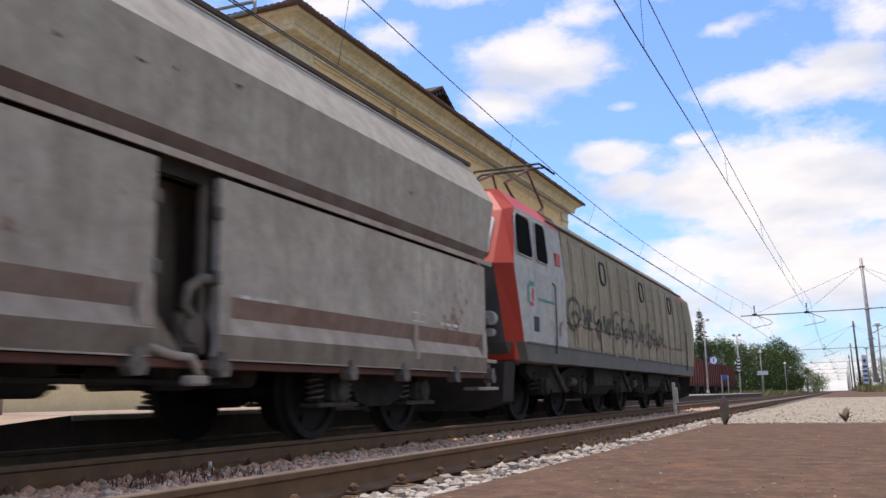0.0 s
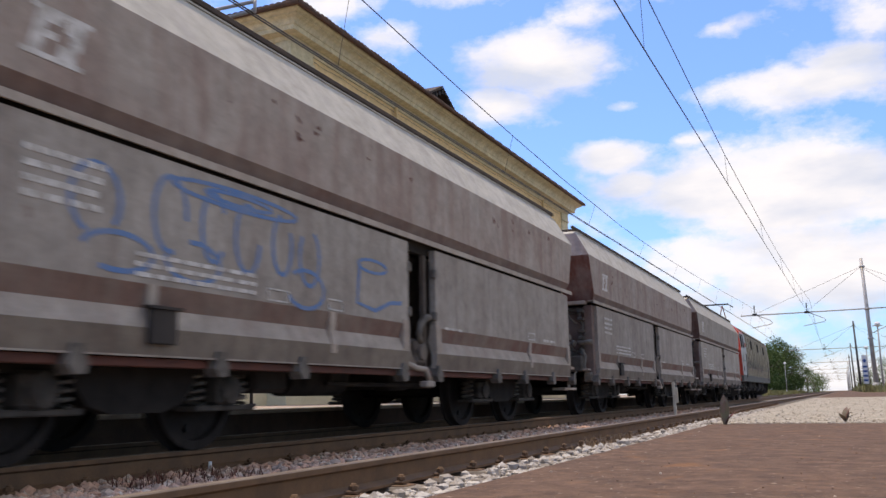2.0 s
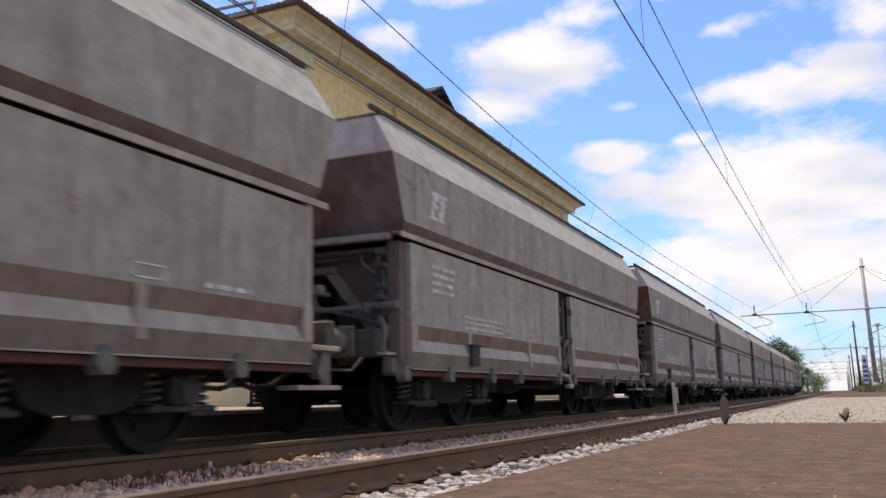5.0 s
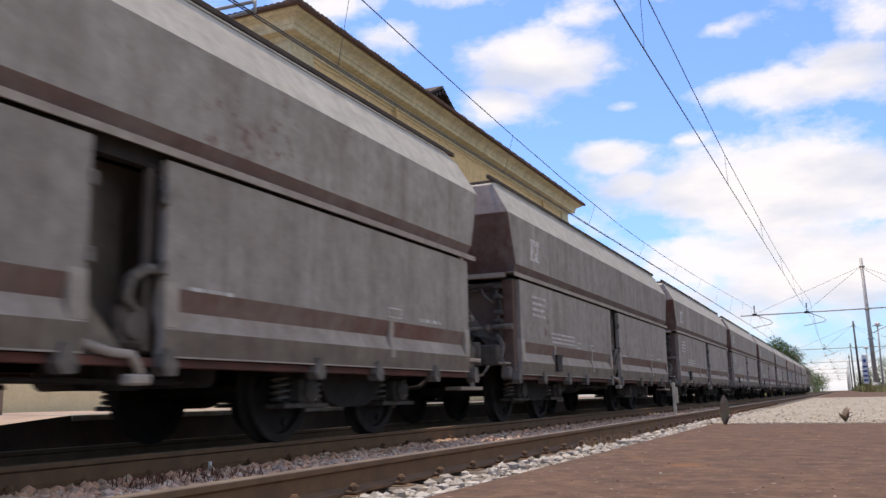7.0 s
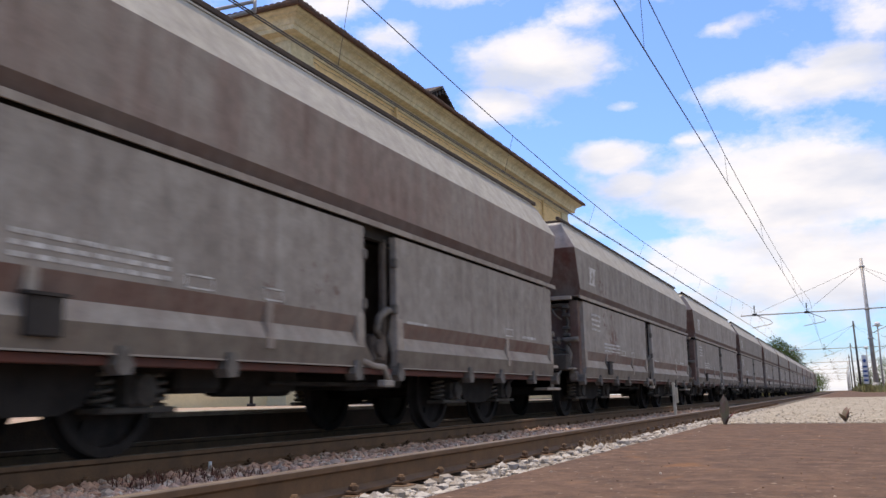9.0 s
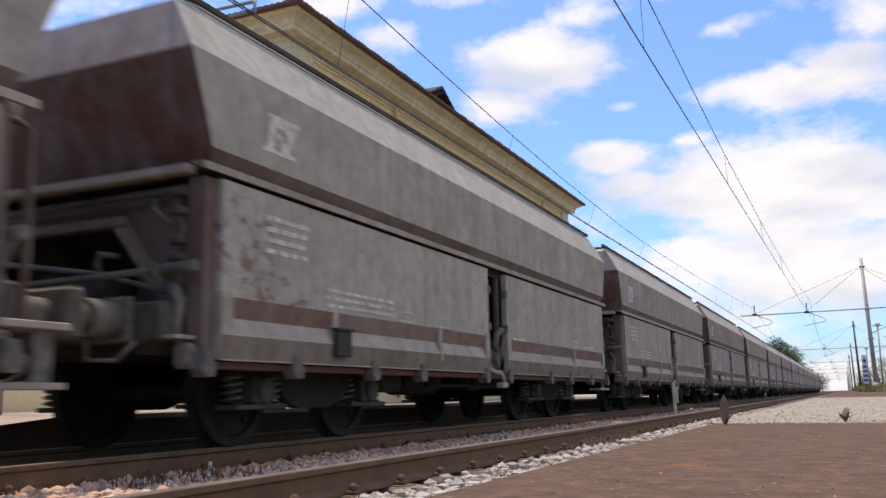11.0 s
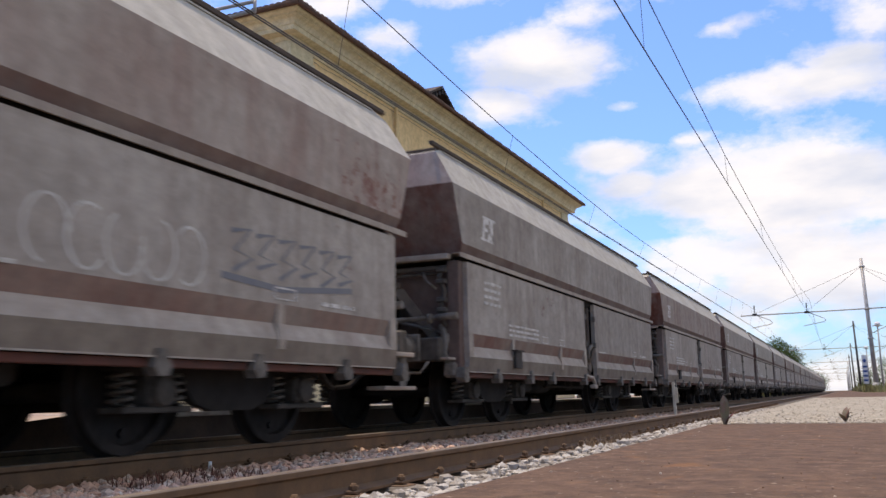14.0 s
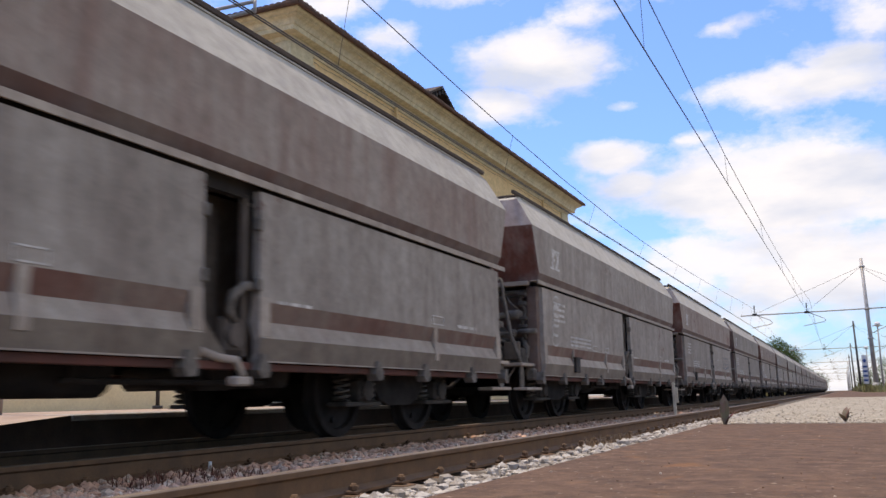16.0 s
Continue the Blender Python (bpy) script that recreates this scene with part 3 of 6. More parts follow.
def hopper_wagon(sets):
    w = empty("hopper_wagon")
    # upper hopper; sky light on its top slopes is put into their colours
    bm = B()
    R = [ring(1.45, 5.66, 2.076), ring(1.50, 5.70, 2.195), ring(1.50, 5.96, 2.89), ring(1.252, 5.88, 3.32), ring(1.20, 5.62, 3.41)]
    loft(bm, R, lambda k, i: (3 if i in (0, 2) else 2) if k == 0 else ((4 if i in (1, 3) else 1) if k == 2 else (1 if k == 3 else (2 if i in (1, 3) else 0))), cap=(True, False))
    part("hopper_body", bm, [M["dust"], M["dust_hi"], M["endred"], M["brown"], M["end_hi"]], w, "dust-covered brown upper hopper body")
    bm = B()
    for s in (-1, 1):
        box(bm, s * 1.20 - 0.03, s * 1.20 + 0.022, -5.90, 5.90, 3.412, 3.462, 0.006)
        box(bm, -1.165, 1.165, s * 5.60 - 0.035, s * 5.60 + 0.035, 3.412, 3.452, 0.006)
    part("top_rim", bm, M["kerb"], w, "dark steel rim round the loading opening")
    for s in (-1, 1):
        bm = B()
        box(bm, s * 1.222 - 0.012, s * 1.222 + 0.012, -5.60, 5.60, 3.372, 3.388)
        part("rim_edge", bm, M["dust_hi"], w, "pale dusty edge strip below the rim")
    bm = B()
    box(bm, -1.16, 1.16, -5.56, 5.56, 3.10, 3.34)
    part("load", bm, M["load"], w, "dark bulk load")
    # ledge
    for s in (-1, 1):
        bm = B()
        prism(bm, [(s * 1.516, 2.018), (s * 1.516, 2.074), (s * 1.40, 2.074), (s * 1.40, 2.062), (s * 1.500, 2.062), (s * 1.500, 2.018)], -5.80, 5.80)
        part("side_ledge", bm, M["dust_lo"], w)
        # black strip behind the ledge gap, the recess shade put into its colour
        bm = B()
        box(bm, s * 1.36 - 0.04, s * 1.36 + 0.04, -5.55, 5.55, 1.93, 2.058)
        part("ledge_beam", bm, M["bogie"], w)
        bm = B()
        box(bm, -1.355, 1.355, s * 5.76 - 0.05, s * 5.76 + 0.05, 2.005, 2.072, 0.008)
        part("end_ledge", bm, M["dust_lo"], w)
    # discharge doors along the sides
    for s in (-1, 1):
        for y0, y1 in ((-5.57, -0.285), (0.375, 5.57)):
            bm = B()
            # index 4 is the lip with its shade painted in, 3 the near-black inside
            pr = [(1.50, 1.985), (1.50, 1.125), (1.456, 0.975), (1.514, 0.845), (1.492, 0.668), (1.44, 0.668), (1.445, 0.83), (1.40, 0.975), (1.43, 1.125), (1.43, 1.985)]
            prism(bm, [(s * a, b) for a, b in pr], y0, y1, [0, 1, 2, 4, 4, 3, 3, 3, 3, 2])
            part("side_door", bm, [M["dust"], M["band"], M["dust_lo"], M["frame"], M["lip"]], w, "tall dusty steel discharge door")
            for q0, q1 in ((y0, y0 + 0.13), (y1 - 0.13, y1)):
                bm = B()
                prism(bm, [(s * a, b) for a, b in ((1.503, 1.16), (1.508, 1.12), (1.512, 0.86), (1.46, 0.82), (1.42, 0.97), (1.43, 1.16))], q0 - 0.003, q1 + 0.003)
                part("door_edge", bm, M["dust_lo"], w)
            bm = B()
            box(bm, s * 1.498 - 0.008, s * 1.498 + 0.008, y0 + 0.02, y1 - 0.02, 0.661, 0.673)
            part("door_seal", bm, M["dust_lo"], w, "pale strip along the door's lower edge")
            for k in ((0.30, 0.72) if y0 < 0 else (0.62,)):
                y = y0 + (y1 - y0) * k
                bm = B()
                pr2 = [(1.504, 1.13), (1.497, 0.97), (1.522, 0.845), (1.514, 0.77), (1.46, 0.77), (1.44, 0.95), (1.46, 1.13)]
                prism(bm, [(s * a, b) for a, b in pr2], y - 0.045, y + 0.045)
                part("door_stiffener", bm, M["dust_lo"], w)
        bm = B()
        box(bm, s * 1.40 - 0.05, s * 1.40 + 0.05, -5.6, 5.6, 0.600, 0.660, 0.006)
        part("side_sill", bm, M["rust"], w, "rusty red side sill")
        for y in (-5.72, -4.6, -3.3, -2.25, -0.42, 0.42, 2.25, 3.3, 4.6, 5.72):
            bm = B()
            pr = [(y - 0.035, 0.72), (y + 0.035, 0.72), (y + 0.05, 0.66), (y + 0.085, 0.61), (y + 0.06, 0.545), (y - 0.03, 0.54), (y - 0.075, 0.60), (y - 0.05, 0.67)]
            a = [bm.verts.new((s * 1.42, q, z)) for q, z in pr]
            b = [bm.verts.new((s * 1.53, q, z)) for q, z in pr]
            for i in range(len(pr)):
                bm.faces.new((a[i], a[(i + 1) % len(pr)], b[(i + 1) % len(pr)], b[i]))
            bm.faces.new(a)
            bm.faces.new(b[::-1])
            part("door_hinge", bm, M["cast"], w, "dusty cast door hinge")
    # sloping chutes inside the doors and the box in the middle
    for s in (-1, 1):
        bm = B()
        prism(bm, [(s * 1.05, 2.0), (s * 0.50, 0.75), (s * 0.45, 0.75), (s * 0.45, 2.0)], -5.3, 5.3)
        part("chute", bm, M["inner"], w)
    bm = B()
    box(bm, -0.42, 0.42, -5.9, 5.9, 0.72, 1.02, 0.02)
    part("centre_sill", bm, M["frame"], w)
    for s in (-1, 1):
        bm = B()
        rod(bm, (s * 0.75, -1.5, 0.58), (s * 0.75, -0.5, 0.58), 0.17, 16)
        part("air_reservoir", bm, M["bogie"], w)
        bm = B()
        rod(bm, (s * 0.95, -1.0, 0.52), (s * 0.95, 1.2, 0.52), 0.022, 6)
        for q in (-0.9, 0.5, 1.1):
            rod(bm, (s * 0.95, q, 0.52), (s * 0.95, q, 0.72), 0.018, 6)
        part("brake_rigging", bm, M["frame"], w)
        bm = B()
        box(bm, s * 0.8 - 0.12, s * 0.8 + 0.12, 0.4, 0.85, 0.46, 0.72, 0.03)
        part("valve_box", bm, M["bogie"], w)
    bm = B()
    box(bm, -0.95, 0.95, -2.15, -1.62, 0.44, 0.72, 0.04)
    part("brake_gear_box", bm, M["frame"], w, "grimy brake gear box under the floor")
    bm = B()
    rod(bm, (-0.9, 1.55, 0.60), (0.9, 1.55, 0.60), 0.12, 12)
    part("cross_cylinder", bm, M["frame"], w)
    # operating gear between the doors
    for s in (-1, 1):
        bm = B()
        tube(bm, [(s * 1.44, 0.36, 1.24), (s * 1.46, 0.24, 1.23), (s * 1.44, 0.13, 1.16), (s * 1.42, 0.11, 1.04), (s * 1.40, 0.20, 0.96)], 0.038, 8)
        part("hooked_lever", bm, M["cast"], w, "bent dusty locking hook")
        bm = B()
        box(bm, s * 1.34 - 0.06, s * 1.34 + 0.06, 0.10, 0.34, 0.72, 1.00, 0.03)
        rod(bm, (s * 1.36, 0.20, 0.86), (s * 1.44, 0.20, 0.86), 0.09, 12)
        part("gear_case", bm, M["inner"], w)
        bm = B()
        box(bm, s * 1.37 - 0.03, s * 1.37 + 0.03, 0.30, 0.365, 0.70, 1.97, 0.008)
        part("door_post", bm, M["inner"], w)
        bm = B()
        box(bm, s * 1.05 - 0.02, s * 1.05 + 0.02, -0.30, 0.40, 0.75, 1.99)
        part("back_plate", bm, M["inner"], w, "dark brown plate behind the gap")
        bm = B()
        vs = [bm.verts.new((s * x, y, z)) for x in (1.34, 1.40) for y, z in ((-0.285, 1.10), (0.12, 0.70), (0.10, 0.665), (-0.285, 0.665))]
        bm.faces.new(vs[:4])
        bm.faces.new(vs[4:])
        for a in range(4):
            bm.faces.new((vs[a], vs[(a + 1) % 4], vs[4 + (a + 1) % 4], vs[4 + a]))
        part("gusset", bm, M["lip"], w, "sloping dusty gusset plate")
        for y in (-0.27, 0.36):
            for z in (1.25, 1.72):
                bm = B()
                box(bm, s * 1.49 - 0.03, s * 1.49 + 0.03, y - 0.03, y + 0.03, z - 0.05, z + 0.05, 0.01)
                part("door_catch", bm, M["cast"], w)
        bm = B()
        tube(bm, [(s * 1.45, -0.30, 0.74), (s * 1.47, -0.05, 0.68), (s * 1.50, 0.10, 0.67), (s * 1.52, 0.16, 0.55)], 0.032, 8)
        box(bm, s * 1.5 - 0.05, s * 1.5 + 0.05, 0.05, 0.24, 0.48, 0.55, 0.015)
        part("locking_lever", bm, M["dust_lo"], w, "pale worn locking lever")
    for s in (-1, 1):
        bm = B()
        box(bm, s * 1.535 - 0.02, s * 1.535 + 0.02, -4.05, -3.80, 0.74, 0.97, 0.008)
        box(bm, s * 1.54 - 0.03, s * 1.54 + 0.035, -4.08, -3.77, 0.965, 0.985)
        part("document_box", bm, M["frame"], w, "small dark label box")
    # ends
    for e in (-1, 1):
        for s in (-1, 1):
            bm = B()
            box(bm, s * 1.36 - 0.08, s * 1.36 + 0.08, e * 5.62 - 0.07, e * 5.62 + 0.07, 0.70, 1.995, 0.012)
            part("end_post", bm, M["brown"], w)
        bm = B()
        vs = [bm.verts.new(p) for p in ((-1.26, e * 5.48, 1.98), (1.26, e * 5.48, 1.98), (1.10, e * 4.45, 0.95), (-1.10, e * 4.45, 0.95),
                                        (-1.26, e * 5.42, 1.98), (1.26, e * 5.42, 1.98), (1.10, e * 4.39, 0.95), (-1.10, e * 4.39, 0.95))]
        for f in ((0, 1, 2, 3), (4, 7, 6, 5), (0, 4, 5, 1), (2, 6, 7, 3), (0, 3, 7, 4), (1, 5, 6, 2)):
            bm.faces.new([vs[i] for i in f])
        part("end_sheet", bm, M["frame"], w)
        # end wall with its sloping-sided opening
        def slab(outline, y0, y1):
            a = [bm.verts.new((x, e * y0, z)) for x, z in outline]
            b = [bm.verts.new((x, e * y1, z)) for x, z in outline]
            for i in range(len(outline)):
                bm.faces.new((a[i], a[(i + 1) % len(outline)], b[(i + 1) % len(outline)], b[i]))
            bm.faces.new(a)
            bm.faces.new(b[::-1])
        bm = B()
        slab([(-1.28, 1.97), (1.28, 1.97), (1.28, 0.95), (1.08, 1.05), (0.50, 1.71), (-0.50, 1.71), (-1.08, 1.05), (-1.28, 0.95)], 5.54, 5.57)
        part("end_wall", bm, M["brown"], w, "brown dusty end wall with an open hatch")
        for s in (-1, 1):
            bm = B()
            slab([(s * 0.49, 1.71), (s * 0.64, 1.71), (s * 1.16, 1.06), (s * 1.02, 1.06)], 5.575, 5.62)
            part("end_brace", bm, M["lip"], w)
        bm = B()
        box(bm, -0.62, 0.62, min(e * 5.575, e * 5.64), max(e * 5.575, e * 5.64), 1.71, 1.79, 0.01)
        part("cross_rail", bm, M["lip"], w)
        bm = B()
        rod(bm, (-1.25, e * 5.69, 1.90), (1.28, e * 5.69, 1.92), 0.028, 8)
        rod(bm, (-1.25, e * 5.66, 1.84), (1.20, e * 5.66, 1.86), 0.02, 8)
        part("upper_pipe", bm, M["bogie_lit"], w)
        bm = B()
        rod(bm, (-1.1, e * 5.80, 1.27), (1.20, e * 5.80, 1.31), 0.028, 8)
        rod(bm, (1.18, e * 5.80, 1.31), (1.46, e * 5.80, 1.32), 0.042, 10)
        rod(bm, (1.08, e * 5.80, 1.30), (1.13, e * 5.80, 1.30), 0.06, 10)
        part("control_shaft", bm, M["cast"], w, "dusty cross shaft with a coupling")
        bm = B()
        tube(bm, [(-0.6, e * 5.70, 1.50), (0.39, e * 5.70, 1.35), (1.25, e * 5.70, 1.13), (1.30, e * 5.70, 1.08)], 0.022, 8)
        tube(bm, [(0.55, e * 5.62, 1.48), (0.42, e * 5.66, 1.50), (0.38, e * 5.66, 1.42), (0.44, e * 5.66, 1.34)], 0.026, 8)
        part("brake_pipe", bm, M["cast"], w)
        # valve column on the corner
        bm = B()
        tube(bm, [(1.26, e * 5.70, 1.93), (1.20, e * 5.74, 1.80), (1.27, e * 5.72, 1.62), (1.22, e * 5.74, 1.44), (1.27, e * 5.74, 1.20)], 0.03, 8)
        for q in (1.88, 1.74, 1.52, 1.40):
            box(bm, 1.18, 1.30, min(e * 5.69, e * 5.79), max(e * 5.69, e * 5.79), q - 0.03, q + 0.03, 0.012)
        part("valve_gear", bm, M["bogie_lit"], w)
        bm = B()
        tube(bm, [(1.22, e * 5.74, 1.22), (1.30, e * 5.78, 1.05), (1.26, e * 5.76, 0.88), (1.34, e * 5.74, 0.70)], 0.04, 8)
        box(bm, 1.26, 1.42, min(e * 5.70, e * 5.80), max(e * 5.70, e * 5.80), 0.60, 0.78, 0.03)
        part("door_linkage", bm, M["cast"], w, "worn dusty door linkage")
        bm = B()
        tube(bm, [(0.95, e * 5.66, 1.90), (1.05, e * 5.78, 1.76), (1.16, e * 5.74, 1.66)], 0.016, 6)
        part("release_cord", bm, M["cast"], w)
        bm = B()
        rod(bm, (-0.6, e * 5.35, 1.22), (0.3, e * 5.35, 1.22), 0.15, 14)
        rod(bm, (-0.62, e * 5.35, 1.22), (-0.58, e * 5.35, 1.22), 0.17, 14)
        rod(bm, (0.28, e * 5.35, 1.22), (0.32, e * 5.35, 1.22), 0.17, 14)
        part("brake_cylinder", bm, M["bogie_lit"], w, "grimy brake cylinder")
        bm = B()
        box(bm, -1.28, 1.28, min(e * 5.74, e * 5.94), max(e * 5.74, e * 5.94), 0.79, 1.07, 0.02)
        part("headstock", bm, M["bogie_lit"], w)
        for s in (-1, 1):
            bm = B()
            bx = s * 0.875
            box(bm, bx - 0.17, bx + 0.17, min(e * 5.942, e * 5.98), max(e * 5.942, e * 5.98), 0.79, 1.11, 0.012)
            rod(bm, (bx, e * 5.98, 0.95), (bx, e * 6.26, 0.95), 0.135, 20)
            rod(bm, (bx, e * 6.26, 0.95), (bx, e * 6.455, 0.95), 0.10, 18)
            part("buffer", bm, M["cast"], w, "dusty round buffer")
            bm = B()
            box(bm, bx - 0.25, bx + 0.25, min(e * 6.45, e * 6.50), max(e * 6.45, e * 6.50), 0.775, 1.125, 0.03)
            part("buffer_plate", bm, M["cast"], w, "wide dusty buffer plate")
            bm = B()
            tube(bm, [(bx, e * 6.2, 0.80), (bx + s * 0.02, e * 6.2, 0.66), (bx + s * 0.28, e * 6.2, 0.65), (bx + s * 0.34, e * 6.1, 0.78)], 0.015, 6)
            part("shunter_handle", bm, M["cast"], w)
            bm = B()
            box(bm, s * 1.27 - 0.12, s * 1.27 + 0.11, min(e * 5.57, e * 5.90), max(e * 5.57, e * 5.90), 0.805, 0.835, 0.005)
            part("corner_plate", bm, M["dust_lo"], w)
        bm = B()
        tube(bm, [(0, e * 5.87, 0.96), (0, e * 6.25, 0.95), (0, e * 6.505, 0.93)], 0.05, 8)
        part("coupling_hook", bm, M["frame"], w)
        for q in (-1, 1):
            bm = B()
            tube(bm, [(q * 0.3, e * 5.87, 0.92), (q * 0.32, e * 6.05, 0.66), (q * 0.28, e * 6.3, 0.52), (q * 0.2, e * 6.5, 0.50)], 0.03, 6)
            part("brake_hose", bm, M["bogie"], w)
    end_steps(w, 1)
    for s in (-1, 1):
        bm = B()
        tube(bm, [(s * 1.10, 6.10, 0.84), (s * 1.08, 6.14, 1.30), (s * 1.05, 6.14, 2.05), (s * 0.98, 6.10, 2.12), (s * 0.80, 5.80, 2.12)], 0.026, 6)
        part("grab_rail", bm, M["brown"], w)
    for y0 in (-3.6, 3.6):
        bogie(w, y0, sets)
    # emblem block and stencils
    x = 1.503
    def mark(fill):
        bm = B()
        fill(bm)
        part("stencilled_marking", bm, M["white_mark"], w, "worn white stencilled marking")
    mark(lambda bm: bars(bm, x, -5.03, 1.50, 0.60, 0.36, 4, 3))
    mark(lambda bm: bars(bm, x, -4.15, 1.16, 1.25, 0.20, 3, 4))
    mark(lambda bm: frame_bars(bm, x, -2.75, -2.45, 1.14, 1.24))
    mark(lambda bm: frame_bars(bm, x, -1.85, -1.60, 1.14, 1.24))
    mark(lambda bm: frame_bars(bm, x, 3.5, 3.8, 1.16, 1.26))
    mark(lambda bm: bars(bm, x, 4.2, 1.16, 0.55, 0.08, 1, 5))
    mark(lambda bm: bars(bm, x, 0.62, 1.12, 0.5, 0.06, 1, 6))
    for s in (1,):
        bm = B()
        # plain emblem block on the upper hopper, tilted with the sheet
        def on_sheet(yy, zz):
            return (1.504, yy + 0.06 + (zz - 2.36) * 0.22, zz - 0.03)
        def quad(y0, y1, z0, z1):
            bm.faces.new([bm.verts.new(on_sheet(*p)) for p in ((y0, z0), (y1, z0), (y1, z1), (y0, z1))])
        quad(-5.16, -4.72, 2.36, 2.395)
        quad(-5.16, -4.72, 2.65, 2.685)
        quad(-5.12, -5.03, 2.395, 2.65)
        quad(-5.03, -4.93, 2.59, 2.65)
        quad(-5.03, -4.95, 2.49, 2.54)
        quad(-4.90, -4.76, 2.56, 2.65)
        quad(-4.86, -4.76, 2.48, 2.56)
        quad(-4.92, -4.78, 2.395, 2.48)
        part("emblem", bm, M["white_mark"], w, "worn white painted emblem")
    return w


def end_platform(w):
    """Brakeman's platform with rails and ladder at the rear end."""
    y = -6.15
    end_steps(w, -1)
    for s in (-1, 1):
        bm = B()
        tube(bm, [(s * 1.32, y, 0.84), (s * 1.29, y, 0.95), (s * 1.19, y, 1.23), (s * 1.09, y, 1.80), (s * 1.07, y, 2.02), (s * 1.05, y, 2.07), (s * 0.98, y, 2.09), (s * 0.30, y, 2.06)], 0.028, 8)
        part("handrail", bm, M["cast"], w, "bent tube handrail on the end platform")
        bm = B()
        rod(bm, (s * 0.30, y, 1.79), (s * 1.09, y, 1.80), 0.02, 6)
        part("rail_bar", bm, M["cast"], w)
        bm = B()
        box(bm, s * 1.14 - 0.12, s * 1.14 + 0.12, -6.02, -5.96, 0.90, 1.16, 0.01)
        part("step_box", bm, M["lip"], w)
        bm = B()
        x = s * 0.18 + 0.42
        tube(bm, [(x, y, 0.86), (x, y, 2.10), (x, -6.17, 2.60), (x, -6.14, 3.00), (x, -6.02, 3.10), (x, -5.94, 3.02)], 0.024, 8)
        part("ladder_stile", bm, M["brown"], w)
    for k in range(8):
        bm = B()
        rod(bm, (0.24, -6.155, 1.10 + 0.27 * k), (0.60, -6.155, 1.10 + 0.27 * k), 0.017, 6)
        part("ladder_rung", bm, M["brown"], w)
    bm = B()
    rod(bm, (-1.0, -5.76, 1.54), (1.24, -5.76, 1.58), 0.045, 10)
    rod(bm, (1.02, -5.76, 1.575), (1.20, -5.76, 1.58), 0.07, 10)
    part("brake_shaft", bm, M["cast"], w, "thick dusty brake shaft")
    bm = B()
    box(bm, -1.0, 1.0, -6.14, -5.86, 1.165, 1.20, 0.006)
    part("end_platform", bm, M["cast"], w)
    bm = B()
    box(bm, -0.62, 0.60, -6.135, -6.11, 0.90, 1.163, 0.005)
    part("platform_apron", bm, M["lip"], w)
    bm = B()
    lathe(bm, [(0.20, -0.02), (0.24, -0.02), (0.24, 0.02), (0.20, 0.02)], (0, 0, 0), 20)
    hw = part("brake_wheel", bm, M["cast"], w)
    hw.matrix_basis = pose(-0.55, -6.0, 1.72, 0, 0, 90)


SETS = []
first = hopper_wagon(SETS)
tagged(first, "dust-covered grey-brown bogie hopper wagon in a long train", "freight wagon", "hopper wagons of the train")
WAGONS = [first]
for k in range(1, 21):
    WAGONS.append(copy_thing(first, Matrix.Identity(4)))


def repaint(w, old, fresh, only=""):
    for o in w.children:
        if o.type == "MESH" and o.name.startswith(only):
            for sl in o.material_slots:
                if sl.material == old:
                    sl.link = "OBJECT"
                    sl.material = fresh


def spray_stroke(bm, pts, width, x, t=0.002):
    """A flat painted stroke on a side at x through (y, z) points, as one strip."""
    left, right = [], []
    for i, (a, b) in enumerate(pts):
        p0, p1 = pts[max(i - 1, 0)], pts[min(i + 1, len(pts) - 1)]
        n = Vector((-(p1[1] - p0[1]), p1[0] - p0[0]))
        n = (n.normalized() if n.length > 1e-6 else Vector((0, 1))) * width / 2
        left.append(bm.verts.new((x + t, a - n.x, b - n.y)))
        right.append(bm.verts.new((x + t, a + n.x, b + n.y)))
    for i in range(len(pts) - 1):
        bm.faces.new((left[i], left[i + 1], right[i + 1], right[i]))


def loop_pts(cy, cz, ry, rz, a0, a1, n=14):
    return [(cy + ry * math.cos(radians(a0 + (a1 - a0) * i / n)), cz + rz * math.sin(radians(a0 + (a1 - a0) * i / n))) for i in range(n + 1)]


for k in (1, 2, 10, 14, 16, 18):
    repaint(WAGONS[k], M["dust"], M["dust_red"], "hopper_body")
    WAGONS[k]["label"] = "red-brown bogie hopper wagon with dusty streaked sides"
for k in (1, 2, 4, 14, 16, 17, 18):
    repaint(WAGONS[k], M["endred"], M["end_rich"])
for k in (0, 12):
    repaint(WAGONS[k], M["dust"], M["dust_pale"])
for k in (0, 2, 3, 4, 16, 17):
    end_platform(WAGONS[k])
for k in (0, 2):
    bm = B()
    # yellow plate leaning with the end sheet
    vs = [bm.verts.new((x, -5.70 - (z - 2.195) * 0.374 - 0.012, z)) for x, z in ((0.10, 2.28), (0.75, 2.28), (0.72, 2.84), (0.10, 2.84))]
    bm.faces.new(vs)
    part("yellow_plate", bm, M["yellow"], WAGONS[k], "faded yellow square on the end sheet")

for k in (4, 16, 17):
    bm = B()
    vs = [bm.verts.new((x, -5.96 + (z - 2.89) * 0.186 - 0.006, z)) for x, z in ((0.62, 3.00), (0.92, 3.00), (0.77, 3.22))]
    bm.faces.new(vs)
    part("warning_triangle", bm, M["yellow"], WAGONS[k], "faded yellow warning triangle")

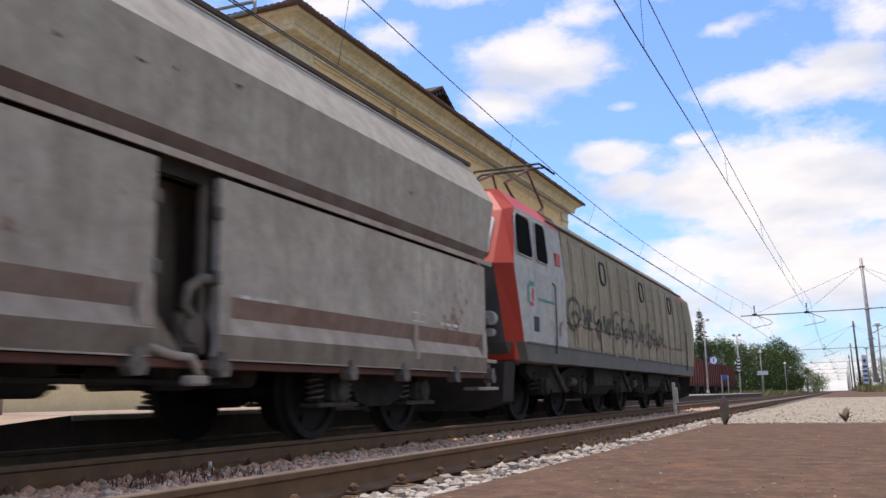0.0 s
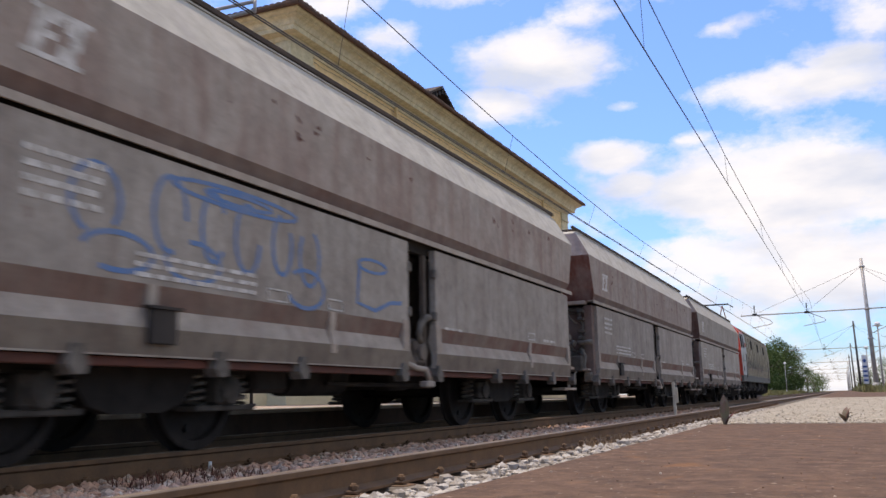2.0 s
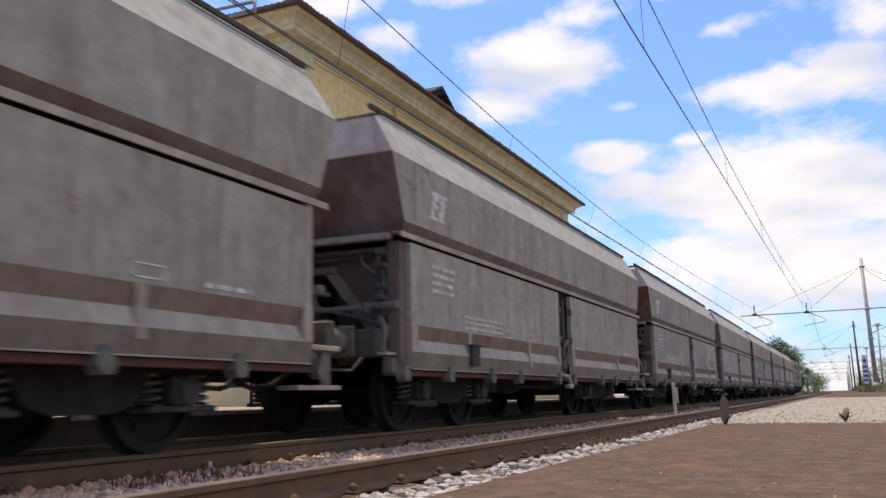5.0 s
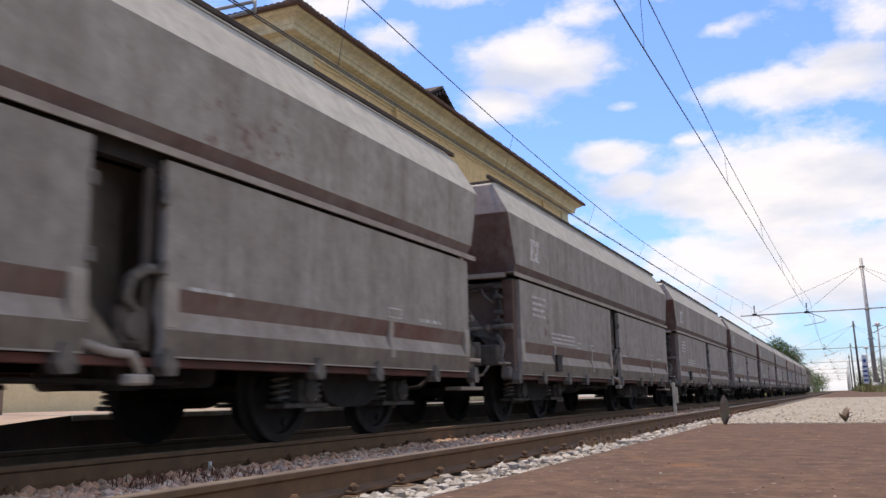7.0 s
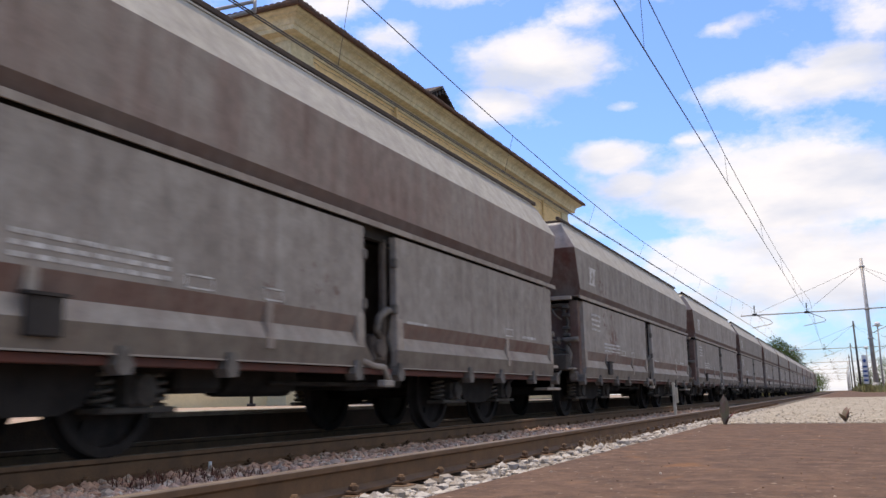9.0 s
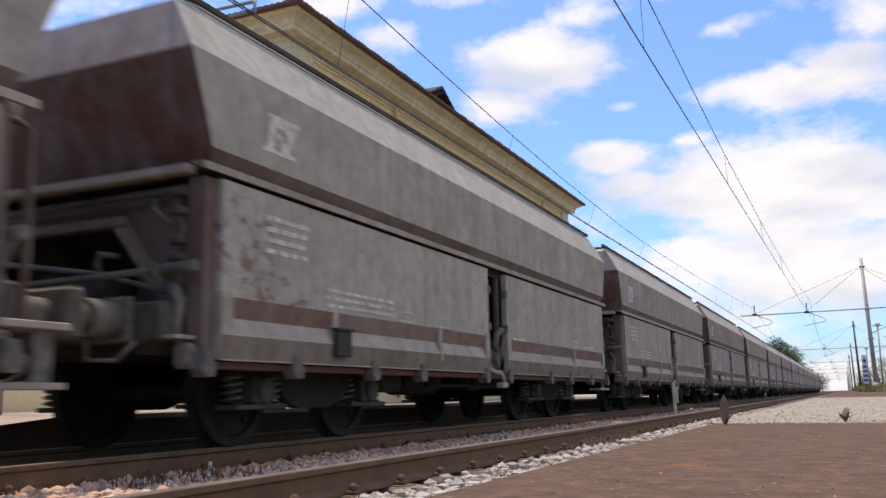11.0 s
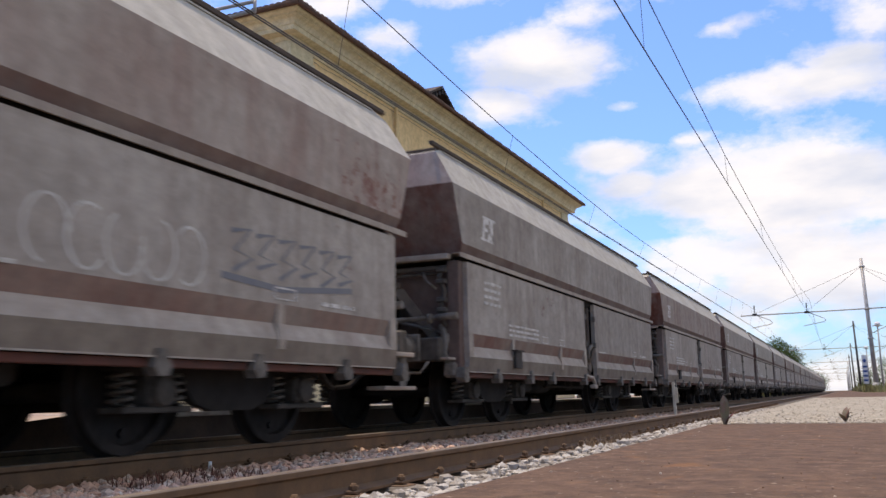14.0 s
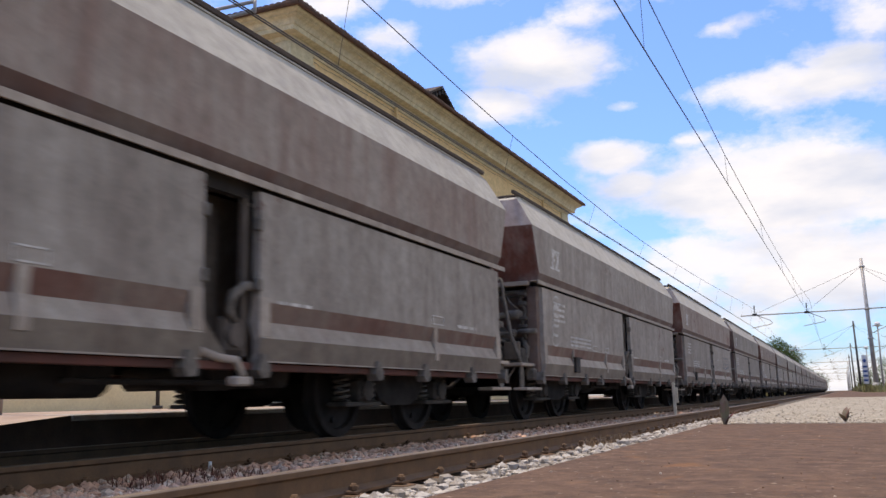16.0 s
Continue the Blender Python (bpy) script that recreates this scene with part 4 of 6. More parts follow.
# sprayed scrawls on single wagons
for i, (y, z, a, b) in enumerate(((-4.5, 1.60, 0.20, 0.22), (-3.85, 1.62, 0.16, 0.26), (-3.4, 1.60, 0.13, 0.25), (-3.0, 1.58, 0.15, 0.26), (-2.55, 1.60, 0.13, 0.24), (-2.15, 1.55, 0.15, 0.24),
                                  (-3.6, 1.32, 0.28, 0.14), (-2.2, 1.28, 0.28, 0.16), (-4.3, 1.30, 0.3, 0.12))):
    bm = B()
    spray_stroke(bm, loop_pts(y, z, a, b, -40 + 35 * i, 250 + 35 * i), 0.036, 1.502)
    part("blue_scrawl", bm, M["blue_spray"], WAGONS[2], "faded blue sprayed loop")
for pts, width in ((loop_pts(-3.1, 1.85, 0.75, 0.07, 0, 360, 24), 0.03), (loop_pts(-3.1, 1.85, 0.4, 0.04, 0, 360, 20), 0.03), (loop_pts(-1.05, 1.62, 0.28, 0.06, 0, 360, 20), 0.03),
                   ([(-1.3, 1.62), (-1.35, 1.25), (-1.0, 1.2), (-0.7, 1.3), (-0.45, 1.32)], 0.04)):
    bm = B()
    spray_stroke(bm, pts, width, 1.502)
    part("blue_scrawl", bm, M["blue_spray"], WAGONS[2], "faded blue sprayed loop")
rng = random.Random(9)
for k, y0, y1, n in ((4, 1.4, 3.1, 12), (4, 3.7, 5.2, 7)):
    bm = B()
    for q in range(n):
        y, z = rng.uniform(y0, y1), rng.uniform(1.10, 1.50)
        spray_stroke(bm, loop_pts(y, z, rng.uniform(0.03, 0.12), rng.uniform(0.05, 0.12), rng.uniform(0, 180), rng.uniform(200, 330), 8), rng.uniform(0.04, 0.09), 1.502)
    part("red_patch", bm, M["red_spray"], WAGONS[k], "worn red paint patches")
for k in (1, 2, 0):
    for q in range(16):
        bm = B()
        y, z = rng.uniform(-4.5, 5.2), rng.uniform(2.50, 2.80)
        xx = 1.50
        q0 = rng.uniform(0.4, 1.0)
        pts = [(y + rng.uniform(-0.07, 0.07) * q0, z + rng.uniform(-0.045, 0.045) * q0) for _ in range(6)]
        c = bm.verts.new((xx + 0.004, y, z))
        hull = sorted(pts, key=lambda p: math.atan2(p[1] - z, p[0] - y))
        vv = [bm.verts.new((1.504, a, b)) for a, b in hull]
        for a, b in zip(vv, vv[1:] + vv[:1]):
            bm.faces.new((c, a, b))
        part("flaked_spot", bm, M["rust"], WAGONS[k], "rusty spot where paint has flaked")
for k, y0 in ((17, -5.15), (16, 1.3)):
    bm = B()
    for q in range(5):
        if k == 17:
            spray_stroke(bm, loop_pts(y0 + 0.15 + 0.03 * q, 1.22 + 0.15 * q, 0.16, 0.09, 40, 330, 16), 0.025, 1.502)
        else:
            spray_stroke(bm, loop_pts(y0 + 0.30 * q, 1.36, 0.16, 0.20, 60 * q, 60 * q + 260, 16), 0.02, 1.502)
    part("white_scrawl", bm, M["white_spray"], WAGONS[k], "thin white sprayed loops")
bm = B()
for q in range(6):
    y = 3.05 + 0.30 * q
    spray_stroke(bm, [(y - 0.10, 1.62), (y + 0.14, 1.66), (y - 0.06, 1.48), (y + 0.16, 1.44), (y - 0.08, 1.32 + 0.05 * (q % 2))], 0.04, 1.502)
spray_stroke(bm, [(2.85, 1.28), (3.6, 1.24), (4.7, 1.34)], 0.05, 1.502)
part("grey_scrawl", bm, M["skirt_spray"], WAGONS[16], "dull blue-grey sprayed scrawl")


# ---- locomotive ----
M["olive"] = surface("dirty_olive_grey_panel", (0.275, 0.230, 0.150), (0.33, 0.285, 0.20), 1.5, 0.7, 0, 0.1, 40, (0.17, 0.14, 0.092), 0.5)
M["skirt"] = surface("dull_grey_skirt_paint", (0.13, 0.122, 0.105), (0.095, 0.09, 0.078), 2, 0.65, 0, 0.08, 40)
M["dgrey"] = surface("dark_grey_front_paint", (0.09, 0.095, 0.10), (0.13, 0.13, 0.13), 2, 0.6, 0, 0.08, 40)
M["spray"] = surface("black_spray_paint", (0.085, 0.080, 0.070), None, 5, 0.7, 0, 0, 60)
M["pink"] = surface("faded_pink_spray_paint", (0.44, 0.27, 0.22), (0.36, 0.25, 0.20), 5, 0.75, 0, 0, 60)
M["green"] = surface("green_emblem_paint", (0.05, 0.28, 0.20), None, 4, 0.6, 0, 0, 60)
M["roofgrey"] = surface("grimy_roof_grey", (0.27, 0.265, 0.25), (0.19, 0.185, 0.175), 2, 0.75, 0, 0.15, 30)
M["pantred"] = surface("red_brown_pantograph_steel", (0.20, 0.07, 0.05), None, 3, 0.6, 0.2, 0, 40)
M["lens"] = surface("lamp_glass", (0.55, 0.55, 0.52), None, 3, 0.15, 0, 0, 20)


def loco_cab(loco, e):
    lev = [(0.86, 1.50, -7.55, 1.30, -7.75), (1.12, 1.50, -7.70, 1.28, -7.88), (2.20, 1.50, -8.05, 1.25, -8.20), (3.06, 1.42, -7.75, 1.20, -7.65),
           (3.46, 1.02, -7.30, 0.85, -7.20), (3.58, 0.55, -6.95, 0.50, -6.90)]
    rings = []
    for z, hw, ys, fw, yf in lev:
        rings.append([(hw, e * 5.56, z), (hw, -e * ys, z), (fw, -e * yf, z), (-fw, -e * yf, z), (-hw, -e * ys, z), (-hw, e * 5.56, z)])

    def mats(k, i):
        if i == 5:
            return 0
        if k == 0:
            return 3
        if k >= 3:
            return 1 if i in (0, 1, 2, 3, 4) else 0
        if i in (1, 3):
            return 1
        if i == 2:
            return 2 if k == 1 else 1
        return 0
    bm = B()
    loft(bm, rings, mats)
    cab = part("cab", bm, [M["lgrey"] if e < 0 else M["olive"], M["red"], M["dgrey"], M["skirt"]], loco, "grey cab with red corner pillars and roof")
    for s in (-1, 1):
        for y0, y1, z0, z1 in (((-7.92, -7.16, 2.36, 2.98), (-7.04, -6.42, 2.36, 2.99)) if e < 0 else ()):
            bm = B()
            def at(y, z, d):
                hw = 1.50 - (z - 2.20) * 0.08 / 0.86
                return (s * (hw + d), -e * y if False else e * -y, z)
            n = 0.07
            shape = [(y0 + n, z0), (y1 - n, z0), (y1, z0 + n), (y1, z1 - n), (y1 - n, z1), (y0 + n + 0.12, z1), (y0 + 0.10, z1 - n), (y0, z0 + n)]
            loft(bm, [[at(y, z, -0.02) for y, z in shape], [at(y, z, 0.006) for y, z in shape]])
            part("side_window", bm, M["glass"], cab, "dark cab side window")
            bm = B()
            ring_pts = [at(y, z, 0.008) for y, z in shape]
            tube(bm, ring_pts + ring_pts[:1], 0.016, 6)
            part("window_seal", bm, M["lgrey"], cab)
    for s in (-1, 1):
        bm = B()
        def fr(x, k, d):
            y = -8.20 + (0.55 * k) - d
            return (x, e * -y, 2.20 + 0.86 * k)
        shape = [(0.08, 0.12), (1.02, 0.12), (1.12, 0.22), (1.10, 0.82), (1.0, 0.92), (0.08, 0.92)]
        loft(bm, [[fr(s * x, k, -0.01) for x, k in shape], [fr(s * x, k, 0.01) for x, k in shape]])
        part("windscreen", bm, M["glass"], cab)
        bm = B()
        pts = [fr(s * x, k, 0.015) for x, k in shape]
        tube(bm, pts + pts[:1], 0.03, 6)
        part("windscreen_frame", bm, M["white"], cab, "white windscreen surround")
        bm = B()
        rod(bm, (s * 1.12, e * 7.9, 1.45), (s * 1.12, e * 8.12, 1.45), 0.10, 14)
        rod(bm, (s * 1.12, e * 7.95, 1.25), (s * 1.12, e * 8.08, 1.25), 0.06, 12)
        part("marker_lamp", bm, M["lens"], cab, "round marker lamp in a pale housing")
        bm = B()
        rod(bm, (s * 0.875, e * 7.7, 1.05), (s * 0.875, e * 8.02, 1.05), 0.12, 16)
        rod(bm, (s * 0.875, e * 8.02, 1.05), (s * 0.875, e * 8.21, 1.05), 0.09, 14)
        rod(bm, (s * 0.875, e * 8.20, 1.05), (s * 0.875, e * 8.235, 1.05), 0.26, 20)
        part("buffer", bm, M["frame"], loco)
    bm = B()
    box(bm, -1.40, 1.40, min(e * 7.62, e * 7.80), max(e * 7.62, e * 7.80), 0.86, 1.24, 0.02)
    part("buffer_beam", bm, M["red"], loco, "red buffer beam")
    bm = B()
    pr = [(-1.35, 0.84), (1.35, 0.84), (1.30, 0.30), (0.9, 0.18), (-0.9, 0.18), (-1.30, 0.30)]
    a = [bm.verts.new((x, e * 7.70, z)) for x, z in pr]
    b = [bm.verts.new((x * 0.95, e * 7.95, z)) for x, z in pr]
    for i in range(6):
        bm.faces.new((a[i], a[(i + 1) % 6], b[(i + 1) % 6], b[i]))
    bm.faces.new(a)
    bm.faces.new(b[::-1])
    part("snowplough", bm, M["frame"], loco, "dark steel snowplough")
    bm = B()
    for s in (-1, 1):
        tube(bm, [(s * 1.53, e * 6.28, 1.0), (s * 1.545, e * 6.28, 1.3), (s * 1.545, e * 6.28, 2.05), (s * 1.5, e * 6.28, 2.1)], 0.016, 6)
    part("grab_rail", bm, M["cast"], loco)


def locomotive(sets):
    lo = empty("locomotive")
    for e in (-1, 1):
        loco_cab(lo, e)
    bm = B()
    pr = [(1.50, 0.86), (1.50, 1.12), (1.50, 2.20), (1.44, 3.06), (1.30, 3.28), (1.02, 3.46), (0.55, 3.58)]
    prof = pr + [(-x, z) for x, z in pr[::-1]]
    prism(bm, prof, -5.556, 5.556, [2, 0, 0, 0, 1, 1, 1, 1, 1, 0, 0, 0, 0, 2])
    part("body", bm, [M["olive"], M["roofgrey"], M["skirt"]], lo, "grimy olive-grey machine room body")
    # gutter and lower seam
    for s in (-1, 1):
        bm = B()
        box(bm, s * 1.44 - 0.03, s * 1.44 + 0.03, -6.3, 6.3, 3.085, 3.12, 0.006)
        part("rain_gutter", bm, M["skirt"], lo)
        bm = B()
        box(bm, s * 1.505 - 0.012, s * 1.505 + 0.012, -5.55, 5.55, 1.515, 1.54)
        box(bm, s * 1.505 - 0.012, s * 1.505 + 0.012, -7.6, 7.6, 1.11, 1.135)
        part("body_seam", bm, M["skirt"], lo)
    # panels of the machine room, four to a bay
    def side_x(z):
        return 1.50 if z <= 2.2 else 1.50 - (z - 2.2) * 0.06 / 0.86
    def leaf(s, y0, y1, z0, z1, d0, d1, mat, name, parent, cut=0.05):
        bm = B()
        zs = sorted({z0, min(max(2.2, z0), z1), z1})
        shape = [(y0 + cut, z0), (y1 - cut, z0), (y1, z0 + cut)] + ([(y1, 2.2)] if z0 + cut < 2.2 < z1 - cut else []) + [(y1, z1 - cut), (y1 - cut, z1), (y0 + cut, z1), (y0, z1 - cut)] + ([(y0, 2.2)] if z0 + cut < 2.2 < z1 - cut else []) + [(y0, z0 + cut)]
        loft(bm, [[(s * (side_x(z) + d0), y, z) for y, z in shape], [(s * (side_x(z) + d1), y, z) for y, z in shape]])
        return part(name, bm, mat, parent)
    for s in (-1, 1):
        for i in range(14):
            y0 = -5.20 + i * 0.885
            kind = (0, 0, 1, 0, 2, 0, 1, 2, 0, 0, 1, 0, 2, 2)[i]
            p = leaf(s, y0 + 0.05, y0 + 0.80, 1.56, 3.00, -0.02, 0.014, M["olive"], "side_panel", lo)
            if kind == 1:
                cy = y0 + 0.425
                bm = B()
                ov = [(cy + 0.20 * math.copysign(abs(math.cos(a)) ** 0.6, math.cos(a)), 2.65 + 0.21 * math.copysign(abs(math.sin(a)) ** 0.7, math.sin(a))) for a in [2 * math.pi * q / 20 for q in range(20)]]
                loft(bm, [[(s * (side_x(z) + 0.0), y, z) for y, z in ov], [(s * (side_x(z) + 0.018), y, z) for y, z in ov]])
                part("oval_window", bm, M["olive"], p)
                bm = B()
                rg = [(s * (side_x(z) + 0.02), y, z) for y, z in ov]
                tube(bm, rg + rg[:1], 0.024, 6)
                part("window_ring", bm, M["black"], p)
            if kind == 2:
                for z0, z1 in ((1.64, 2.04), (2.09, 2.49), (2.54, 2.94)):
                    g = leaf(s, y0 + 0.10, y0 + 0.75, z0, z1, 0.0, 0.02, M["olive"], "grille", p, 0.01)
                    bm = B()
                    for q in range(8):
                        z = z0 + 0.02 + q * (z1 - z0 - 0.03) / 8
                        x = s * (side_x(z) + 0.028)
                        vs = [bm.verts.new(c) for c in ((x, y0 + 0.11, z), (x, y0 + 0.74, z), (x - s * 0.02, y0 + 0.74, z + 0.03), (x - s * 0.02, y0 + 0.11, z + 0.03))]
                        bm.faces.new(vs)
                    part("louvre", bm, M["olive"], p)
            elif kind == 0:
                leaf(s, y0 + 0.14, y0 + 0.71, 1.66, 2.92, 0.012, 0.022, M["olive"], "panel_field", p)
            leaf(s, y0 + 0.05, y0 + 0.80, 1.16, 1.49, -0.02, 0.012, M["olive"], "lower_panel", lo)
        # equipment label and emblem on the cab side
        bm = B()
        box(bm, s * 1.47 - 0.02, s * 1.47 + 0.02, -6.02, -5.78, 2.42, 2.62)
        part("red_plate", bm, M["red"], lo, "small red plate")
        bm = B()
        for a, b, c, d in ((-7.42, -7.20, 1.95, 2.02), (-7.50, -7.42, 1.70, 1.95)):
            box(bm, s * 1.5 - 0.004, s * 1.5 + 0.004, a, b, c, d)
        part("emblem", bm, M["green"], lo, "small green painted emblem")
        bm = B()
        for a, b, c, d in ((-7.30, -7.22, 1.74, 1.92), (-7.40, -7.24, 1.66, 1.72)):
            box(bm, s * 1.5 - 0.004, s * 1.5 + 0.004, a, b, c, d)
        part("emblem_stroke", bm, M["red"], lo)
        bm = B()
        bars(bm, s * 1.501, -7.02, 1.76, 0.85, 0.10, 1, 8, s * 0.003)
        part("operator_lettering", bm, M["green"], lo, "illegible green lettering")
        bm = B()
        box(bm, s * 1.5 - 0.01, s * 1.5 + 0.012, -7.25, -7.02, 1.30, 1.52, 0.01)
        part("filler_flap", bm, M["black"], lo)
    # sprayed scrawl along the side facing the platform
    rng = random.Random(5)
    y = -5.55
    for kind in (0, 1, 2, 1, 0, 2, 2, 1, 0, 2, 1):
        h = rng.uniform(0.48, 0.62)
        w = rng.uniform(0.55, 0.80)
        z = rng.uniform(1.32, 1.42)
        a = rng.uniform(0, 360)
        bm = B()
        if kind == 0:
            pts = loop_pts(y + w * 0.5, z + h * 0.55, w * 0.5, h * 0.45, a, a + 300, 18) + loop_pts(y + w * 0.6, z + h * 0.4, w * 0.25, h * 0.2, a + 300, a + 560, 14)
        elif kind == 1:
            pts = [(y + w * q / 20, z + h * (0.55 + 0.38 * math.sin(q * 0.95 + a) * math.cos(q * 0.21))) for q in range(21)]
        else:
            pts = loop_pts(y + w * 0.3, z + h * 0.7, w * 0.3, h * 0.25, a, a + 250, 14) + loop_pts(y + w * 0.7, z + h * 0.3, w * 0.32, h * 0.28, a + 200, a - 90, 14)
        spray_stroke(bm, pts, 0.055, 1.528)
        part("scrawled_line", bm, M["spray"], lo, "black sprayed scrawl")
        y += w + rng.uniform(0.06, 0.22)
    for k in range(12):
        bm = B()
        yy = -5.8 + k * 0.9 + rng.uniform(-0.2, 0.2)
        spray_stroke(bm, loop_pts(yy, 1.35, rng.uniform(0.08, 0.2), rng.uniform(0.15, 0.26), rng.uniform(0, 90), rng.uniform(200, 320)), 0.07, 1.526)
        part("pink_scrawl", bm, M["pink"], lo, "faded pink sprayed patches")
    # roof gear
    for y0, y1, h in ((-2.6, 0.2, 0.10), (0.6, 3.0, 0.13), (3.3, 5.0, 0.08)):
        bm = B()
        box(bm, -0.75, 0.75, y0, y1, 3.50, 3.57 + h, 0.05)
        part("roof_box", bm, M["roofgrey"], lo)
    for k in range(7):
        bm = B()
        yk = -2.3 + k * 1.1
        for q in range(4):
            rod(bm, (0.80, yk, 3.48 + q * 0.03), (0.80, yk, 3.495 + q * 0.03), 0.04, 10)
        part("insulator", bm, M["roofgrey"], lo)
    bm = B()
    tube(bm, [(0.80, -4.2, 3.60), (0.80, 4.3, 3.60)], 0.012, 6)
    part("roof_conductor", bm, M["wire"], lo)
    # pantograph, raised to the wire
    pg = empty("pantograph")
    pg.parent = lo
    bm = B()
    for s in (-1, 1):
        tube(bm, [(s * 0.5, -6.0, 3.56), (s * 0.5, -4.3, 3.56)], 0.03, 6)
        rod(bm, (s * 0.5, -5.9, 3.40), (s * 0.5, -5.9, 3.56), 0.05, 8)
        rod(bm, (s * 0.5, -4.4, 3.40), (s * 0.5, -4.4, 3.56), 0.05, 8)
    part("base_frame", bm, M["pantred"], pg)
    for s in (-1, 1):
        bm = B()
        tube(bm, [(s * 0.5, -4.6, 3.58), (s * 0.42, -5.35, 4.05), (s * 0.35, -3.9, 4.62)], 0.025, 6)
        tube(bm, [(s * 0.5, -4.2, 3.58), (s * 0.42, -3.2, 4.02), (s * 0.35, -3.9, 4.62)], 0.025, 6)
        part("arm", bm, M["pantred"], pg)
    bm = B()
    for dy in (-0.15, 0.15):
        tube(bm, [(-0.85, -3.9 + dy, 4.52), (-0.65, -3.9 + dy, 4.68), (0.65, -3.9 + dy, 4.68), (0.85, -3.9 + dy, 4.52)], 0.022, 6)
    part("collector_head", bm, M["black"], pg)
    # running gear
    for y0 in (-5.0, 0.0, 5.0):
        bg = empty("bogie")
        bg.parent, bg.location = lo, (0, y0, 0)
        for s in (-1, 1):
            bm = B()
            x = s * 1.12
            pr = [(-1.75, 0.72), (-1.7, 0.86), (-0.5, 0.84), (0, 0.72), (0.5, 0.84), (1.7, 0.86), (1.75, 0.72), (1.4, 0.60), (0.7, 0.60), (0.45, 0.42), (-0.45, 0.42), (-0.7, 0.60), (-1.4, 0.60)]
            a = [bm.verts.new((x - 0.06, q, z)) for q, z in pr]
            b = [bm.verts.new((x + 0.06, q, z)) for q, z in pr]
            for i in range(len(pr)):
                bm.faces.new((a[i], a[(i + 1) % len(pr)], b[(i + 1) % len(pr)], b[i]))
            bm.faces.new(a)
            bm.faces.new(b[::-1])
            part("side_frame", bm, M["bogie"], bg)
            for wy in (-1.075, 1.075):
                bm = B()
                box(bm, x - 0.12, x + 0.15, wy - 0.17, wy + 0.17, 0.38, 0.66, 0.03)
                lathe(bm, [(0.13, s * 0.1), (0.13, s * 0.18), (0.07, s * 0.2)], (x, wy, 0.52), 14)
                part("axle_box", bm, M["bogie"], bg)
                for k in (-0.30, 0.30):
                    bm = B()
                    spring(bm, x + s * 0.02, wy + k, 0.42, 0.72, 0.09, 0.02)
                    part("coil_spring", bm, M["bogie"], bg)
            bm = B()
            rod(bm, (x + s * 0.08, -0.55, 0.95), (x + s * 0.08, 0.1, 0.45), 0.05, 10)
            rod(bm, (x + s * 0.06, 0.35, 0.60), (x + s * 0.06, 0.75, 0.60), 0.09, 10)
            part("damper", bm, M["bogie_lit"], bg)
        for wy in (-1.075, 1.075):
            sets.append(wheelset(bg, wy, 0.52))
    for y0 in (-2.5, 2.5):
        bm = B()
        pr = [(1.30, 0.86), (1.30, 0.55), (1.15, 0.38), (0.9, 0.30), (-0.9, 0.30), (-1.15, 0.38), (-1.30, 0.55), (-1.30, 0.86)]
        prism(bm, pr, y0 - 0.72, y0 + 0.72)
        part("equipment_case", bm, M["bogie"], lo)
    return lo


LOCO_Y = 19.4
LOCO_SETS = []
LOCO = locomotive(LOCO_SETS)
tagged(LOCO, "red and grey electric locomotive with sprayed scrawl on its grimy side", "locomotive")


# ---- station building ----
def house_ring(off, z, x0=-24.0, x1=-11.6, y0=16.95, y1=40.6):
    return [(x0 - off, y0 - off, z), (x1 + off, y0 - off, z), (x1 + off, y1 + off, z), (x0 - off, y1 + off, z)]


